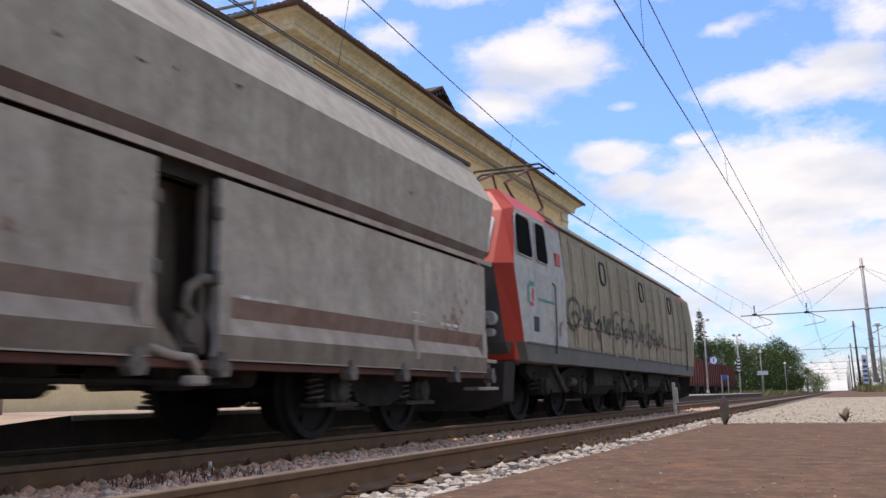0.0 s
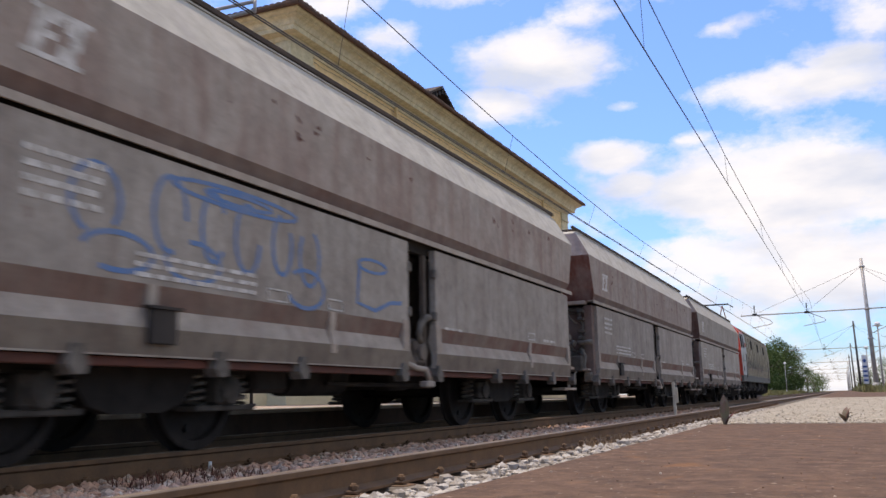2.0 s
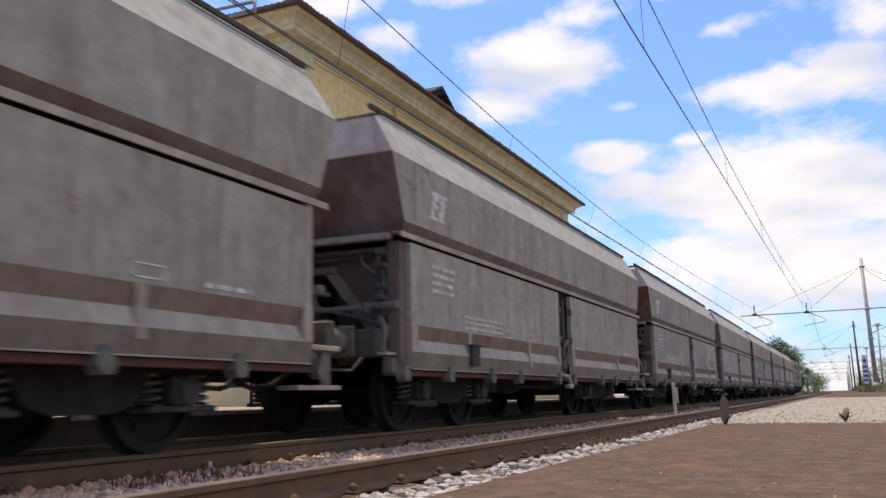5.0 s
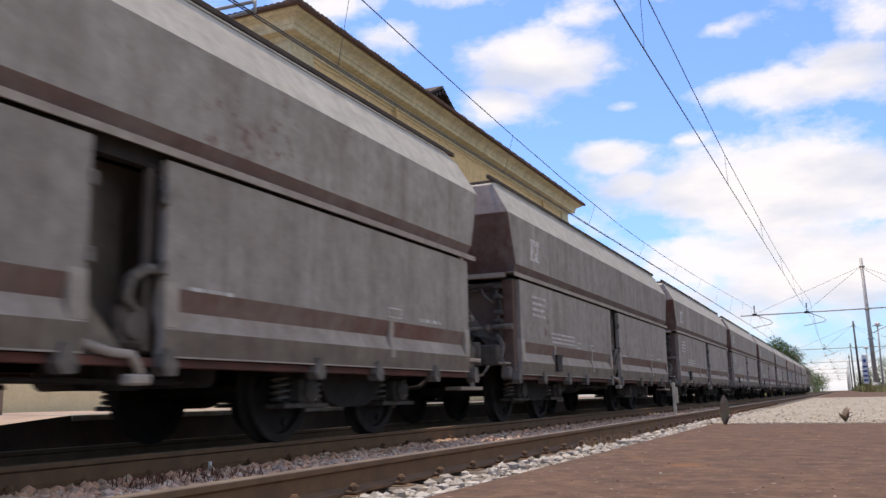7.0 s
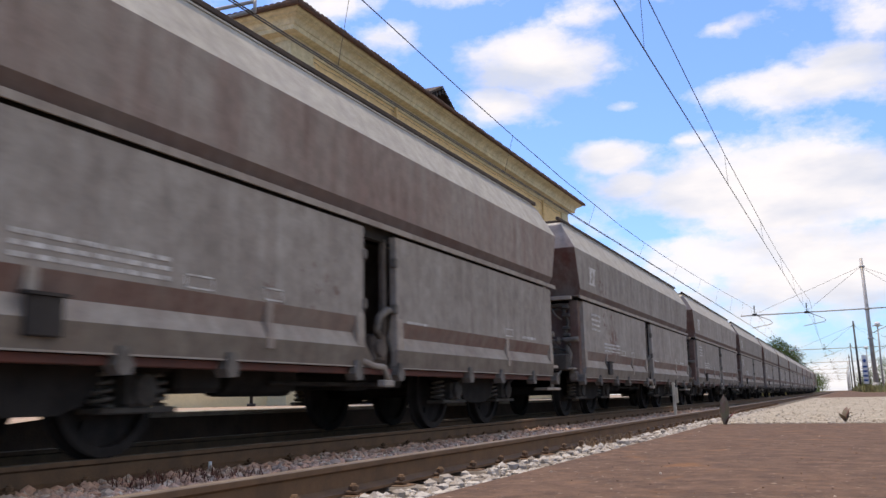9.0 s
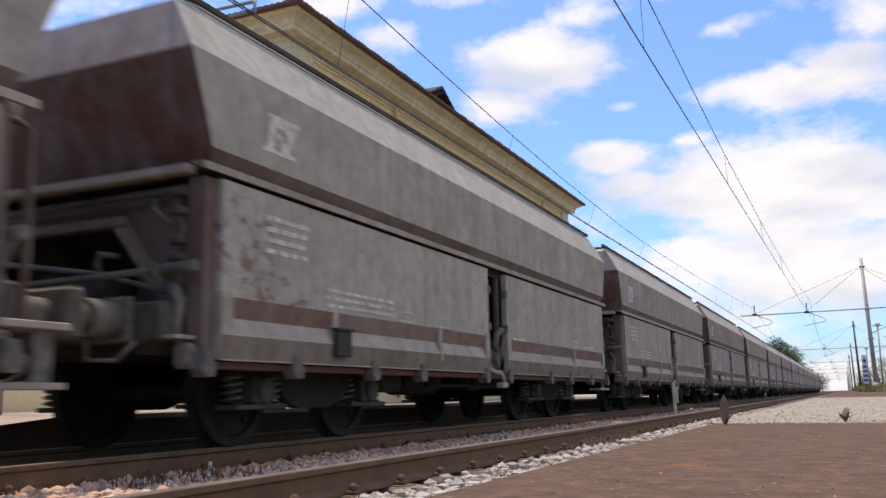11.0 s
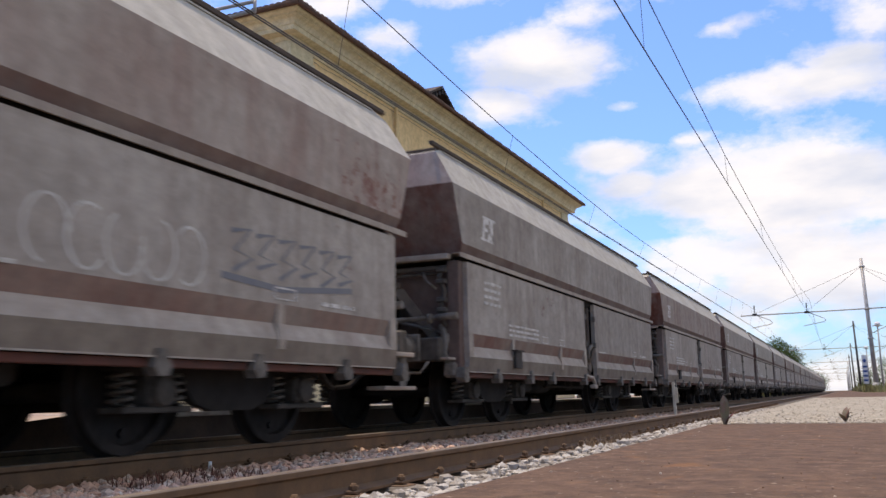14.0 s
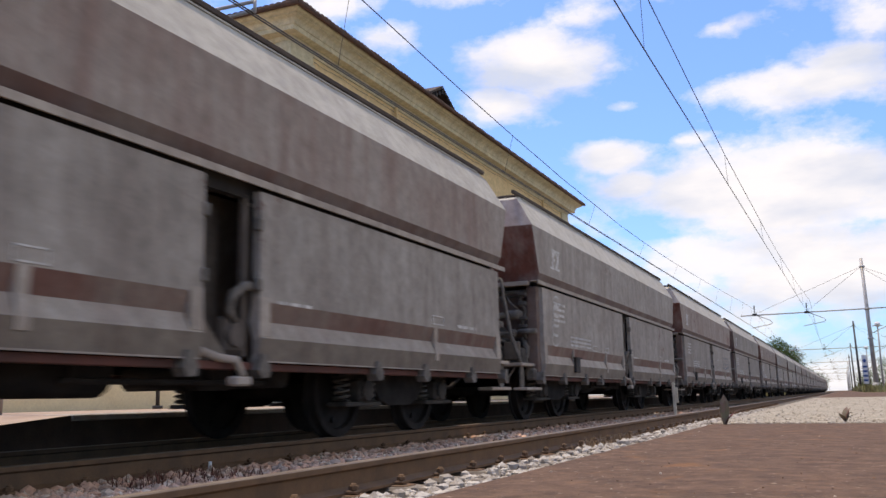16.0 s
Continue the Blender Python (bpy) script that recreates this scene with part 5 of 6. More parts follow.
def station_building():
    hb = empty("station_building")
    tagged(hb, "ochre plastered two-storey station building with cream cornice and brown tiled roof", "building")
    bm = B()
    loft(bm, [house_ring(0, 0.262), house_ring(0, 9.3)])
    part("wall", bm, M["plaster"], hb, "ochre plastered wall")
    bm = B()
    loft(bm, [house_ring(0.035, 0.264), house_ring(0.035, 0.9)], cap=(False, True))
    part("plinth", bm, M["wall"], hb, "cream plinth")
    # cornice
    bm = B()
    steps = ((0.0, 8.96), (0.045, 8.965), (0.045, 9.03), (0.075, 9.04), (0.11, 9.10), (0.11, 9.14), (0.345, 9.15), (0.345, 9.27), (0.375, 9.275), (0.375, 9.30), (0.39, 9.35), (0.43, 9.40), (0.50, 9.435), (0.54, 9.445), (0.54, 9.475), (0.60, 9.49), (0.645, 9.53), (0.645, 9.56))
    loft(bm, [house_ring(o, z) for o, z in steps])
    part("cornice", bm, M["cornice"], hb, "cream moulded plaster cornice")
    for x, y, dx, dy in ((-11.6, 16.95, -0.95, 0.95), (-11.6, 40.6, -0.95, -0.95)):
        bm = B()
        xs, ys = sorted((x + 0.045, x + dx)), sorted((y - 0.045 if dy > 0 else y + 0.045, y + dy))
        box(bm, xs[0], xs[1], ys[0], ys[1], 0.9, 8.62, 0.01)
        box(bm, xs[0] - 0.05, xs[1] + 0.05, ys[0] - 0.05, ys[1] + 0.05, 8.62, 8.72, 0.015)
        box(bm, xs[0] - 0.02, xs[1] + 0.02, ys[0] - 0.02, ys[1] + 0.02, 8.72, 9.018, 0.01)
        part("corner_pilaster", bm, M["cornice"], hb)
    # hipped roof
    bm = B()
    cx = -17.8
    lo, hi = house_ring(0.72, 9.56), house_ring(0.72, 9.62)
    v = [bm.verts.new(p) for p in lo]
    u = [bm.verts.new(p) for p in hi]
    r0, r1 = bm.verts.new((cx, 23.2, 11.55)), bm.verts.new((cx, 34.4, 11.55))
    for i in range(4):
        bm.faces.new((v[i], v[(i + 1) % 4], u[(i + 1) % 4], u[i]))
    bm.faces.new(v[::-1])
    bm.faces.new((u[0], u[1], r0))
    bm.faces.new((u[1], u[2], r1, r0))
    bm.faces.new((u[2], u[3], r1))
    bm.faces.new((u[3], u[0], r0, r1))
    roof = part("roof", bm, M["tile"], hb, "brown tiled hipped roof")
    bm = B()
    for a, b in (((-10.86, 16.2, 9.58), (-10.86, 41.35, 9.58)), ((-24.7, 16.2, 9.58), (-10.86, 16.2, 9.58))):
        rod(bm, a, b, 0.05, 10)
    part("gutter", bm, M["tile"], hb, "brown half-round gutter")
    # eave tiles, one by one
    bm = B()
    n = 6
    arcs = [(0.085 * math.cos(math.pi * i / n), 0.05 * math.sin(math.pi * i / n)) for i in range(n + 1)]
    a = [bm.verts.new((0.0, q, z)) for q, z in arcs]
    b = [bm.verts.new((-0.55, q * 0.9, z + 0.19)) for q, z in arcs]
    for i in range(n):
        bm.faces.new((a[i], a[i + 1], b[i + 1], b[i]))
    bm.faces.new(a)
    t0 = part("roof_tile", bm, M["tile"], roof)
    t0.location = (-10.84, 16.35, 9.625)
    k = 0
    y = 16.35
    while y < 41.1:
        y += 0.178
        o = new("roof_tile", t0.data)
        o.parent, o.location = roof, (-10.84 + 0.012 * math.sin(y * 7.3), y, 9.625)
    x = -11.25
    while x > -15.5:
        o = new("roof_tile", t0.data)
        o.parent = roof
        o.matrix_basis = pose(x, 16.19, 9.625, 0, 0, -90)
        x -= 0.178
    # dormer
    d = empty("dormer")
    d.parent, d.location = hb, (0, -0.75, 0.08)
    bm = B()
    box(bm, -13.2, -11.95, 26.4, 27.7, 9.6, 10.5, 0.02)
    part("dormer_wall", bm, M["darkmast"], d, "dark weathered dormer")
    bm = B()
    prism_pts = [(26.1, 10.30), (27.05, 10.78), (28.0, 10.30), (28.0, 10.38), (27.05, 10.88), (26.1, 10.38)]
    a = [bm.verts.new((-11.7, q, z)) for q, z in prism_pts]
    b = [bm.verts.new((-13.4, q, z)) for q, z in prism_pts]
    for i in range(6):
        bm.faces.new((a[i], a[(i + 1) % 6], b[(i + 1) % 6], b[i]))
    bm.faces.new(a)
    bm.faces.new(b[::-1])
    part("dormer_roof", bm, M["kerb"], d)
    bm = B()
    for q in range(8):
        yy = 26.2 + q * 0.235
        z = 10.30 + (0.48 - abs(yy - 27.05) * 0.505) - 0.02
        box(bm, -11.70, -11.66, yy, yy + 0.12, z - 0.14, z, 0.0)
    part("dormer_trim", bm, M["frame"], d)
    # rainwater pipes and a cable along the wall
    for y in (22.4, 36.6):
        bm = B()
        tube(bm, [(-11.50, y, 8.95), (-11.50, y, 0.4)], 0.05, 8)
        part("downpipe", bm, M["plaster"], hb, "ochre painted downpipe")
    bm = B()
    pts = [(-11.56, 17.5 + i * 0.92, 8.86 - 0.05 * math.sin(i * 1.7) ** 2) for i in range(26)]
    tube(bm, pts, 0.006, 5)
    part("wall_cable", bm, M["wire"], hb)


station_building()


# ---- overhead line ----
for py in (9.0, 12.6, 15.4):
    bm = B()
    rod(bm, (0, 0, 0), (0, 0, 2.6), 0.035, 10)
    rod(bm, (0, 0, 0), (0, 0, 0.06), 0.09, 10)
    po = part("fence_post", bm, M["darkmast"])
    po.location = (-11.4, py, 0.262)
    tagged(po, "thin dark metal post in front of the cream wall", "post", "posts along the wall")

POLES = (6.9, 68.0, 130.0, 192.0, 254.0, 316.0, 378.0, 440.0, 510.0)


def insulator(bm, x, y, z, n=4):
    for q in range(n):
        rod(bm, (x, y, z + q * 0.07), (x, y, z + q * 0.07 + 0.035), 0.07, 10, 0.05)


def near_bracket(g):
    """Mast behind the train with two steady arms reaching over the wire."""
    g["label"] = "grey steel mast with two thin steady arms over the wire"
    bm = B()
    rod(bm, (-9.6, 0.8, 0.262), (-9.6, 0.8, 7.2), 0.13, 14, 0.09)
    part("mast", bm, M["steel"], g)
    for z0, z1 in ((4.87, 4.97), (4.76, 4.68)):
        bm = B()
        rod(bm, (-5.75, 0.8, z0), (-9.6, 0.8, z1), 0.022, 8)
        part("steady_arm", bm, M["steel"], g)
    bm = B()
    rod(bm, (-5.75, 0.8, 4.73), (-5.75, 0.8, 4.90), 0.02, 8)
    part("arm_end", bm, M["steel"], g)


def gantry(y, dark, left=False):
    g = empty("catenary_gantry", pose(0, y, 0))
    tagged(g, "dark catenary mast with a cross beam over both tracks" if dark else "grey steel catenary mast with a tubular cross beam over both tracks", "catenary mast", "masts along the line")
    mat = M["darkmast"] if dark else M["steel"]
    if y < 10:
        near_bracket(g)
        return g
    bm = B()
    rod(bm, (2.10, 0, -0.5), (1.86, 0, 9.55), 0.17, 14, 0.10)
    rod(bm, (2.08, 0, 0.25), (2.07, 0, 0.85), 0.26, 14, 0.24)
    for z in (5.97, 8.95, 3.9):
        rod(bm, (2.088 - 0.0239 * z, 0, z - 0.06), (2.088 - 0.0239 * z, 0, z + 0.06), 0.19, 14)
    part("mast", bm, mat, g)
    bm = B()
    rod(bm, (-6.5, 0, 5.90), (9.5, 0, 6.06), 0.045, 10)
    part("cross_beam", bm, M["steel"], g)
    for x in (-5.5, -1.98, 5.6, 8.4):
        bm = B()
        rod(bm, (x, 0, 6.0), (1.79, 0, 8.95), 0.011, 6)
        part("stay", bm, M["wire"], g)
    bm = B()
    rod(bm, (5.5, 0, 5.9), (2.0, 0, 4.2), 0.03, 6)
    part("brace", bm, M["steel"], g)
    for cx, s in ((TRACK_B, 1), (TRACK_A, 1)):
        bm = B()
        insulator(bm, cx, 0, 6.02)
        box(bm, cx - 0.16, cx + 0.16, -0.06, 0.06, 5.86, 6.02, 0.01)
        box(bm, cx - 0.04, cx + 0.04, -0.04, 0.04, 6.28, 6.62, 0.01)
        part("insulator", bm, M["darkmast"], g)
        bm = B()
        tube(bm, [(cx + 0.12, 0, 5.9), (cx + 1.05, 0, 5.50), (cx + 1.2, 0, 5.30), (cx + 1.1, 0, 5.22), (cx - 0.25, 0, 4.98)], 0.026, 6)
        part("registration_arm", bm, M["steel"], g)
    return g


for i, y in enumerate(POLES):
    gantry(y, i in (2, 3, 4))


def wire_run(cx, name, contact):
    w = empty(name)
    tagged(w, "thin overhead contact wire with messenger and droppers", "overhead wire", kind="structure")
    inner = contact < 0
    def cz(y):
        return float(np.interp(y, (-20, 12, 68, 600), (4.74, 4.74, 5.15, 5.15))) if inner else float(np.interp(y, (-20, 9, 68, 600), (4.72, 4.72, 5.28, 5.28)))
    def cx_at(y):
        return cx if inner else float(np.interp(y, (-20, 9, 68, 130, 192, 254, 600), (-1.98, -1.98, -1.60, -2.0, -1.7, -2.0, -1.9)))
    def mz(y):
        if y < 68:
            return float(np.interp(y, (-20, 6.9, 9.9, 12.5, 18.5, 25.9, 33, 41.5, 52, 63.5, 68), (5.6, 6.0, 5.8, 5.65, 5.4, 5.27, 5.34, 5.56, 5.9, 6.29, 6.4))) if inner else float(np.interp(y, (-20, 6.9, 11.4, 18.9, 33.5, 50, 68), (6.1, 5.76, 5.67, 5.50, 5.55, 6.0, 6.8)))
        for a, b in zip(POLES, POLES[1:]):
            if a <= y <= b:
                k = (y - a) / (b - a)
                return 6.4 + (0.0 if inner else 0.4 * max(0, 1 - (y - 68) / 62)) - 4 * 0.7 * k * (1 - k)
        return 6.3
    ys = [-20, 0] + [6.9 + i * 3.1 for i in range(160)]
    for dx in ((-0.02, 0.02) if contact < 0 else (0,)):
        bm = B()
        tube(bm, [(cx_at(y) + dx, y, cz(y)) for y in ys], 0.009, 6)
        part("contact_wire", bm, M["wire"], w)
    bm = B()
    tube(bm, [(cx_at(y) + (0.2 if inner else -0.1 * min(max(y / 68, 0), 1)), y, mz(y)) for y in ys], 0.008, 6)
    part("messenger_wire", bm, M["wire"], w)
    y = 9.6 if inner else 10.83
    while y < 130:
        bm = B()
        rod(bm, (cx_at(y), y, cz(y)), (cx_at(y) + (0.2 if inner else -0.1 * y / 68), y, mz(y)), 0.004, 5)
        part("dropper", bm, M["wire"], w)
        y += 6.4 if inner else 8.6
    return w


wire_run(-5.8, "overhead_wire", -1)
wire_run(-1.98, "overhead_wire", 1)


# ---- lamps, signs and posts ----
def lamp_post(x, y, h, twin=False):
    l = empty("street_lamp", pose(x, y, 0.25))
    tagged(l, "slim grey lamp post with white globe lamps" if not twin else "slim grey lamp post with two small floodlights", "lamp post", "platform lamps")
    bm = B()
    rod(bm, (0, 0, 0), (0, 0, h), 0.075, 12, 0.045)
    rod(bm, (0, 0, 0), (0, 0, 0.3), 0.11, 12)
    part("pole", bm, M["steel"], l)
    bm = B()
    rod(bm, (-0.35, 0, h), (0.35, 0, h), 0.03, 8)
    part("cross_arm", bm, M["steel"], l)
    for s in ((-1, 1) if twin else (0,)):
        bm = B()
        bmesh.ops.create_uvsphere(bm, u_segments=14, v_segments=9, radius=0.13 if twin else 0.2, matrix=Matrix.Translation((s * 0.3, 0, h + 0.1)))
        part("globe", bm, M["white"], l, "white globe")
    return l


lamp_post(-9.05, 67.0, 5.35, True)
lamp_post(-9.05, 115.0, 4.9)
lamp_post(2.6, 71.0, 4.7)
lamp_post(2.7, 112.0, 4.8)
lamp_post(-9.05, 165.0, 4.9)


def number_sign(x, y, z):
    s = empty("platform_sign", pose(x, y, z))
    tagged(s, "square blue platform sign with the number 1 on a white disc", "sign")
    bm = B()
    box(bm, -0.31, 0.31, -0.03, 0.03, -0.31, 0.31, 0.01)
    part("panel", bm, M["blue"], s)
    bm = B()
    rod(bm, (0, -0.036, 0), (0, -0.031, 0), 0.25, 28)
    part("disc", bm, M["white"], s)
    cu = bpy.data.curves.new("number", "FONT")
    cu.body, cu.size, cu.align_x, cu.align_y, cu.extrude = "1", 0.42, "CENTER", "CENTER", 0.002
    cu.offset = 0.014
    cu.materials.append(M["black"])
    o = new("number", cu)
    o.parent = s
    o.matrix_basis = pose(0, -0.041, 0, 90, 0, 0)
    bm = B()
    rod(bm, (-0.31, 0, 0.2), (-0.55, 0, 0.2), 0.02, 6)
    rod(bm, (-0.31, 0, -0.2), (-0.55, 0, -0.2), 0.02, 6)
    part("bracket", bm, M["steel"], s)


number_sign(-8.52, 67.0, 2.70)


def signal_post():
    s = empty("signal_post", pose(-7.95, 78.5, 0.25))
    tagged(s, "slim grey post with a black and white chevron board", "signal post")
    bm = B()
    rod(bm, (0, 0, 0), (0, 0, 4.85), 0.07, 10, 0.05)
    rod(bm, (-0.3, 0, 4.85), (0.3, 0, 4.85), 0.03, 6)
    part("pole", bm, M["steel"], s)
    bm = B()
    box(bm, -0.16, 0.16, -0.12, -0.08, 1.75, 2.95, 0.01)
    part("board", bm, M["black"], s)
    for k in range(4):
        bm = B()
        z = 1.83 + k * 0.28
        vs = [bm.verts.new(p) for p in ((-0.14, -0.125, z + 0.10), (0, -0.125, z), (0.14, -0.125, z + 0.10), (0.14, -0.125, z + 0.22), (0, -0.125, z + 0.12), (-0.14, -0.125, z + 0.22))]
        bm.faces.new((vs[0], vs[1], vs[4], vs[5]))
        bm.faces.new((vs[1], vs[2], vs[3], vs[4]))
        part("chevron", bm, M["white"], s)
    for q in (-0.25, 0.25):
        bm = B()
        box(bm, q - 0.12, q + 0.12, -0.15, 0.1, 4.86, 5.0, 0.02)
        part("floodlight", bm, M["steel"], s)


signal_post()


def board_sign(x, y, z, w, h, mat, label, posts=1, base=0.25):
    s = empty("sign_board", pose(x, y, base))
    tagged(s, label, "sign")
    for k in range(posts):
        bm = B()
        q = 0 if posts == 1 else (-w / 2 + k * w)
        rod(bm, (q, 0.05, 0), (q, 0.05, z - base + h / 2), 0.04, 8)
        part("post", bm, M["steel"], s)
    bm = B()
    box(bm, -w / 2, w / 2, -0.02, 0.02, z - base - h / 2, z - base + h / 2, 0.008)
    part("board", bm, mat, s)
    return s


board_sign(-7.75, 100.0, 2.35, 1.05, 0.42, M["white"], "white rectangular sign on a grey post beside the platform")
board_sign(-9.0, 77.0, 1.6, 0.5, 0.4, M["blue"], "blue station sign on two posts", 2)
bs = board_sign(1.62, 76.0, 1.95, 0.36, 2.2, M["white"], "tall white sign with blue bands beside a mast")
for z in (0.85, 1.2, 1.55, 1.9):
    bm = B()
    box(bm, -0.16, 0.16, -0.03, -0.024, z - 0.08, z + 0.08)
    part("blue_band", bm, M["blue"], bs)
bm = B()
rod(bm, (0, -0.03, 2.35), (0, -0.024, 2.35), 0.13, 20)
part("blue_disc", bm, M["blue"], bs)

bm = B()
box(bm, -0.032, 0.032, -0.03, 0.03, -0.25, 0.61, 0.008)
mp = empty("marker_post", pose(-3.43, 20.0, 0, 0, -1, 0))
part("post", bm, M["weathered_cream"], mp)
bm = B()
box(bm, 0.02, 0.085, -0.02, 0.02, 0.16, 0.50, 0.006)
part("plate", bm, M["weathered_cream"], mp)
tagged(mp, "short weathered white marker post in the ballast", "post")

bm = B()
rod(bm, (0, 0, -0.2), (0, 0, -0.075), 0.014, 8)
sp = part("survey_peg", bm, M["white"])
sp.location = (-4.62, 5.72, -0.02)
tagged(sp, "small white survey peg in the ballast", "peg")


# ---- parked wagons beyond the platform ----
def open_wagon(y):
    w = empty("open_wagon", pose(-13.6, y, 0))
    tagged(w, "rusty red-brown open goods wagon parked in a siding", "freight wagon", "parked open wagons")
    bm = B()
    box(bm, -1.4, 1.4, -6.0, 6.0, 1.0, 1.25, 0.02)
    part("floor", bm, M["frame"], w)
    for s in (-1, 1):
        bm = B()
        box(bm, s * 1.38 - 0.03, s * 1.38 + 0.03, -6.0, 6.0, 1.25, 3.45)
        part("side", bm, M["oxide"], w)
        for k in range(9):
            bm = B()
            box(bm, s * 1.44 - 0.05, s * 1.44 + 0.05, -5.95 + k * 1.48 - 0.06, -5.95 + k * 1.48 + 0.06, 1.0, 3.5)
            part("side_post", bm, M["oxide"], w)
        bm = B()
        box(bm, -1.35, 1.35, s * 5.97 - 0.03, s * 5.97 + 0.03, 1.25, 3.45)
        part("end", bm, M["oxide"], w)
    for q in (-3.8, 3.8):
        bm = B()
        for a in (-0.9, 0.9):
            for s in (-1, 1):
                rod(bm, (s * 0.70, q + a, 0.46), (s * 0.82, q + a, 0.46), 0.46, 18)
            rod(bm, (-0.8, q + a, 0.46), (0.8, q + a, 0.46), 0.08, 8)
        box(bm, -1.05, 1.05, q - 1.2, q + 1.2, 0.5, 0.98, 0.03)
        part("bogie", bm, M["frame"], w)


M["oxide"] = surface("rusty_oxide_paint", (0.20, 0.05, 0.03), (0.13, 0.045, 0.035), 1.2, 0.8, 0, 0.1, 30, (0.09, 0.05, 0.04), 0.5)
for y in (82.0, 95.2, 108.4):
    open_wagon(y)
bm = B()
box(bm, -18, -11.5, 70, 260, -0.62, -0.01)
tagged(part("siding_bed", bm, M["ballast"]), "grey ballast of the siding beyond the platform", "ballast", kind="structure")


# ---- trees and growth ----
def leaves(bm, rng, c, r, n, size):
    for _ in range(n):
        d = Vector((rng.gauss(0, 1), rng.gauss(0, 1), rng.gauss(0, 1))).normalized() * r * rng.uniform(0.55, 1.05)
        p = Vector(c) + Vector((d.x, d.y, d.z * 0.8))
        a = Vector((rng.gauss(0, 1), rng.gauss(0, 1), rng.gauss(0, 0.6))).normalized() * size * rng.uniform(0.6, 1.3)
        b = a.cross(Vector((rng.gauss(0, 1), rng.gauss(0, 1), rng.gauss(0, 1)))).normalized() * size * rng.uniform(0.3, 0.7)
        bm.faces.new([bm.verts.new(q) for q in (p - a, p + b, p + a, p - b)])


def tree(x, y, h, r, seed, n=1500, low=0.05, base=-0.62):
    rng = random.Random(seed)
    t = empty("tree", pose(x, y, base))
    tagged(t, "leafy green broadleaf tree with a dense uneven crown", "tree", "trees beside the line")
    bm = B()
    rod(bm, (0, 0, 0), (0.1, 0, h * 0.35), 0.035 * h, 9, 0.024 * h)
    rod(bm, (0.1, 0, h * 0.34), (-0.1, 0.1, h * 0.7), 0.024 * h, 8, 0.008 * h)
    for k in range(6):
        a = k * 1.05 + rng.random()
        rod(bm, (0.05, 0, h * rng.uniform(0.28, 0.5)), (math.cos(a) * r * 0.7, math.sin(a) * r * 0.7, h * rng.uniform(0.5, 0.8)), 0.012 * h, 6, 0.004 * h)
    part("trunk", bm, M["bark"], t)
    bm = B()
    m = 46
    for k in range(m):
        a, u = rng.uniform(0, 6.283), rng.random()
        z = h * (low + (0.94 - low) * u)
        rr = r * math.sqrt(max(0.05, 1 - ((z / h - 0.48) / 0.56) ** 2)) * rng.uniform(0.35, 1.0)
        leaves(bm, rng, (math.cos(a) * rr * 0.75, math.sin(a) * rr * 0.75, z), r * rng.uniform(0.24, 0.42), n // m, 0.017 * h)
    part("crown", bm, M["leaf"], t)


def conifer(x, y, h, seed):
    rng = random.Random(seed)
    t = empty("conifer_tree", pose(x, y, -0.62))
    tagged(t, "dark ragged conifer with drooping tiers of branches", "tree")
    bm = B()
    rod(bm, (0, 0, 0), (0, 0, h), 0.18, 9, 0.02)
    part("trunk", bm, M["bark"], t)
    bm = B()
    for k in range(34):
        z = h * (0.2 + 0.78 * k / 34)
        reach = (h - z) * 0.20 + 0.25
        for q in range(6):
            a = rng.uniform(0, 6.283)
            d = Vector((math.cos(a), math.sin(a), -0.25))
            for s in range(9):
                p = Vector((0, 0, z)) + d * reach * (0.2 + 0.8 * s / 9) * rng.uniform(0.7, 1.1)
                e = Vector((rng.gauss(0, 1), rng.gauss(0, 1), rng.gauss(0, 0.4))).normalized() * 0.22
                f = Vector((rng.gauss(0, 1), rng.gauss(0, 1), rng.gauss(0, 1))).normalized() * 0.10
                bm.faces.new([bm.verts.new(v) for v in (p - e, p + f, p + e, p - f)])
    part("crown", bm, M["conifer"], t)


conifer(-16.4, 118.0, 11.9, 3)
for i, (x, y, h, r) in enumerate(((-19.5, 135, 8.9, 4.2), (-18.6, 146, 9.4, 4.4), (-17.6, 158, 9.2, 4.6), (-16.4, 168, 9.8, 4.4), (-15.3, 178, 9.0, 4.2), (-21, 128, 8.2, 4.0),
                                  (-14.6, 196, 11.2, 4.6), (-13.6, 212, 12.4, 5.2), (-12.6, 232, 12.8, 5.6), (-12.2, 252, 11.2, 5.0), (-12.0, 290, 9.6, 4.6),
                                  (-11.8, 340, 9.0, 4.5), (-11.5, 400, 9.5, 5.0), (-12.5, 470, 9.5, 5.0), (-13.5, 560, 11, 6.0), (-14, 680, 12, 7.0),
                                  (7.2, 128, 5.2, 2.6), (8.8, 140, 6.0, 3.0), (9.5, 165, 6.5, 3.4), (9.0, 205, 7.5, 3.8), (8.6, 260, 7.5, 4.0), (8.2, 330, 8.0, 4.4),
                                  (8.4, 420, 8.5, 4.8), (9.0, 540, 10.0, 6.0))):
    tree(x, y, h, r, i, 7000 if y < 260 and x < 0 else 2600)


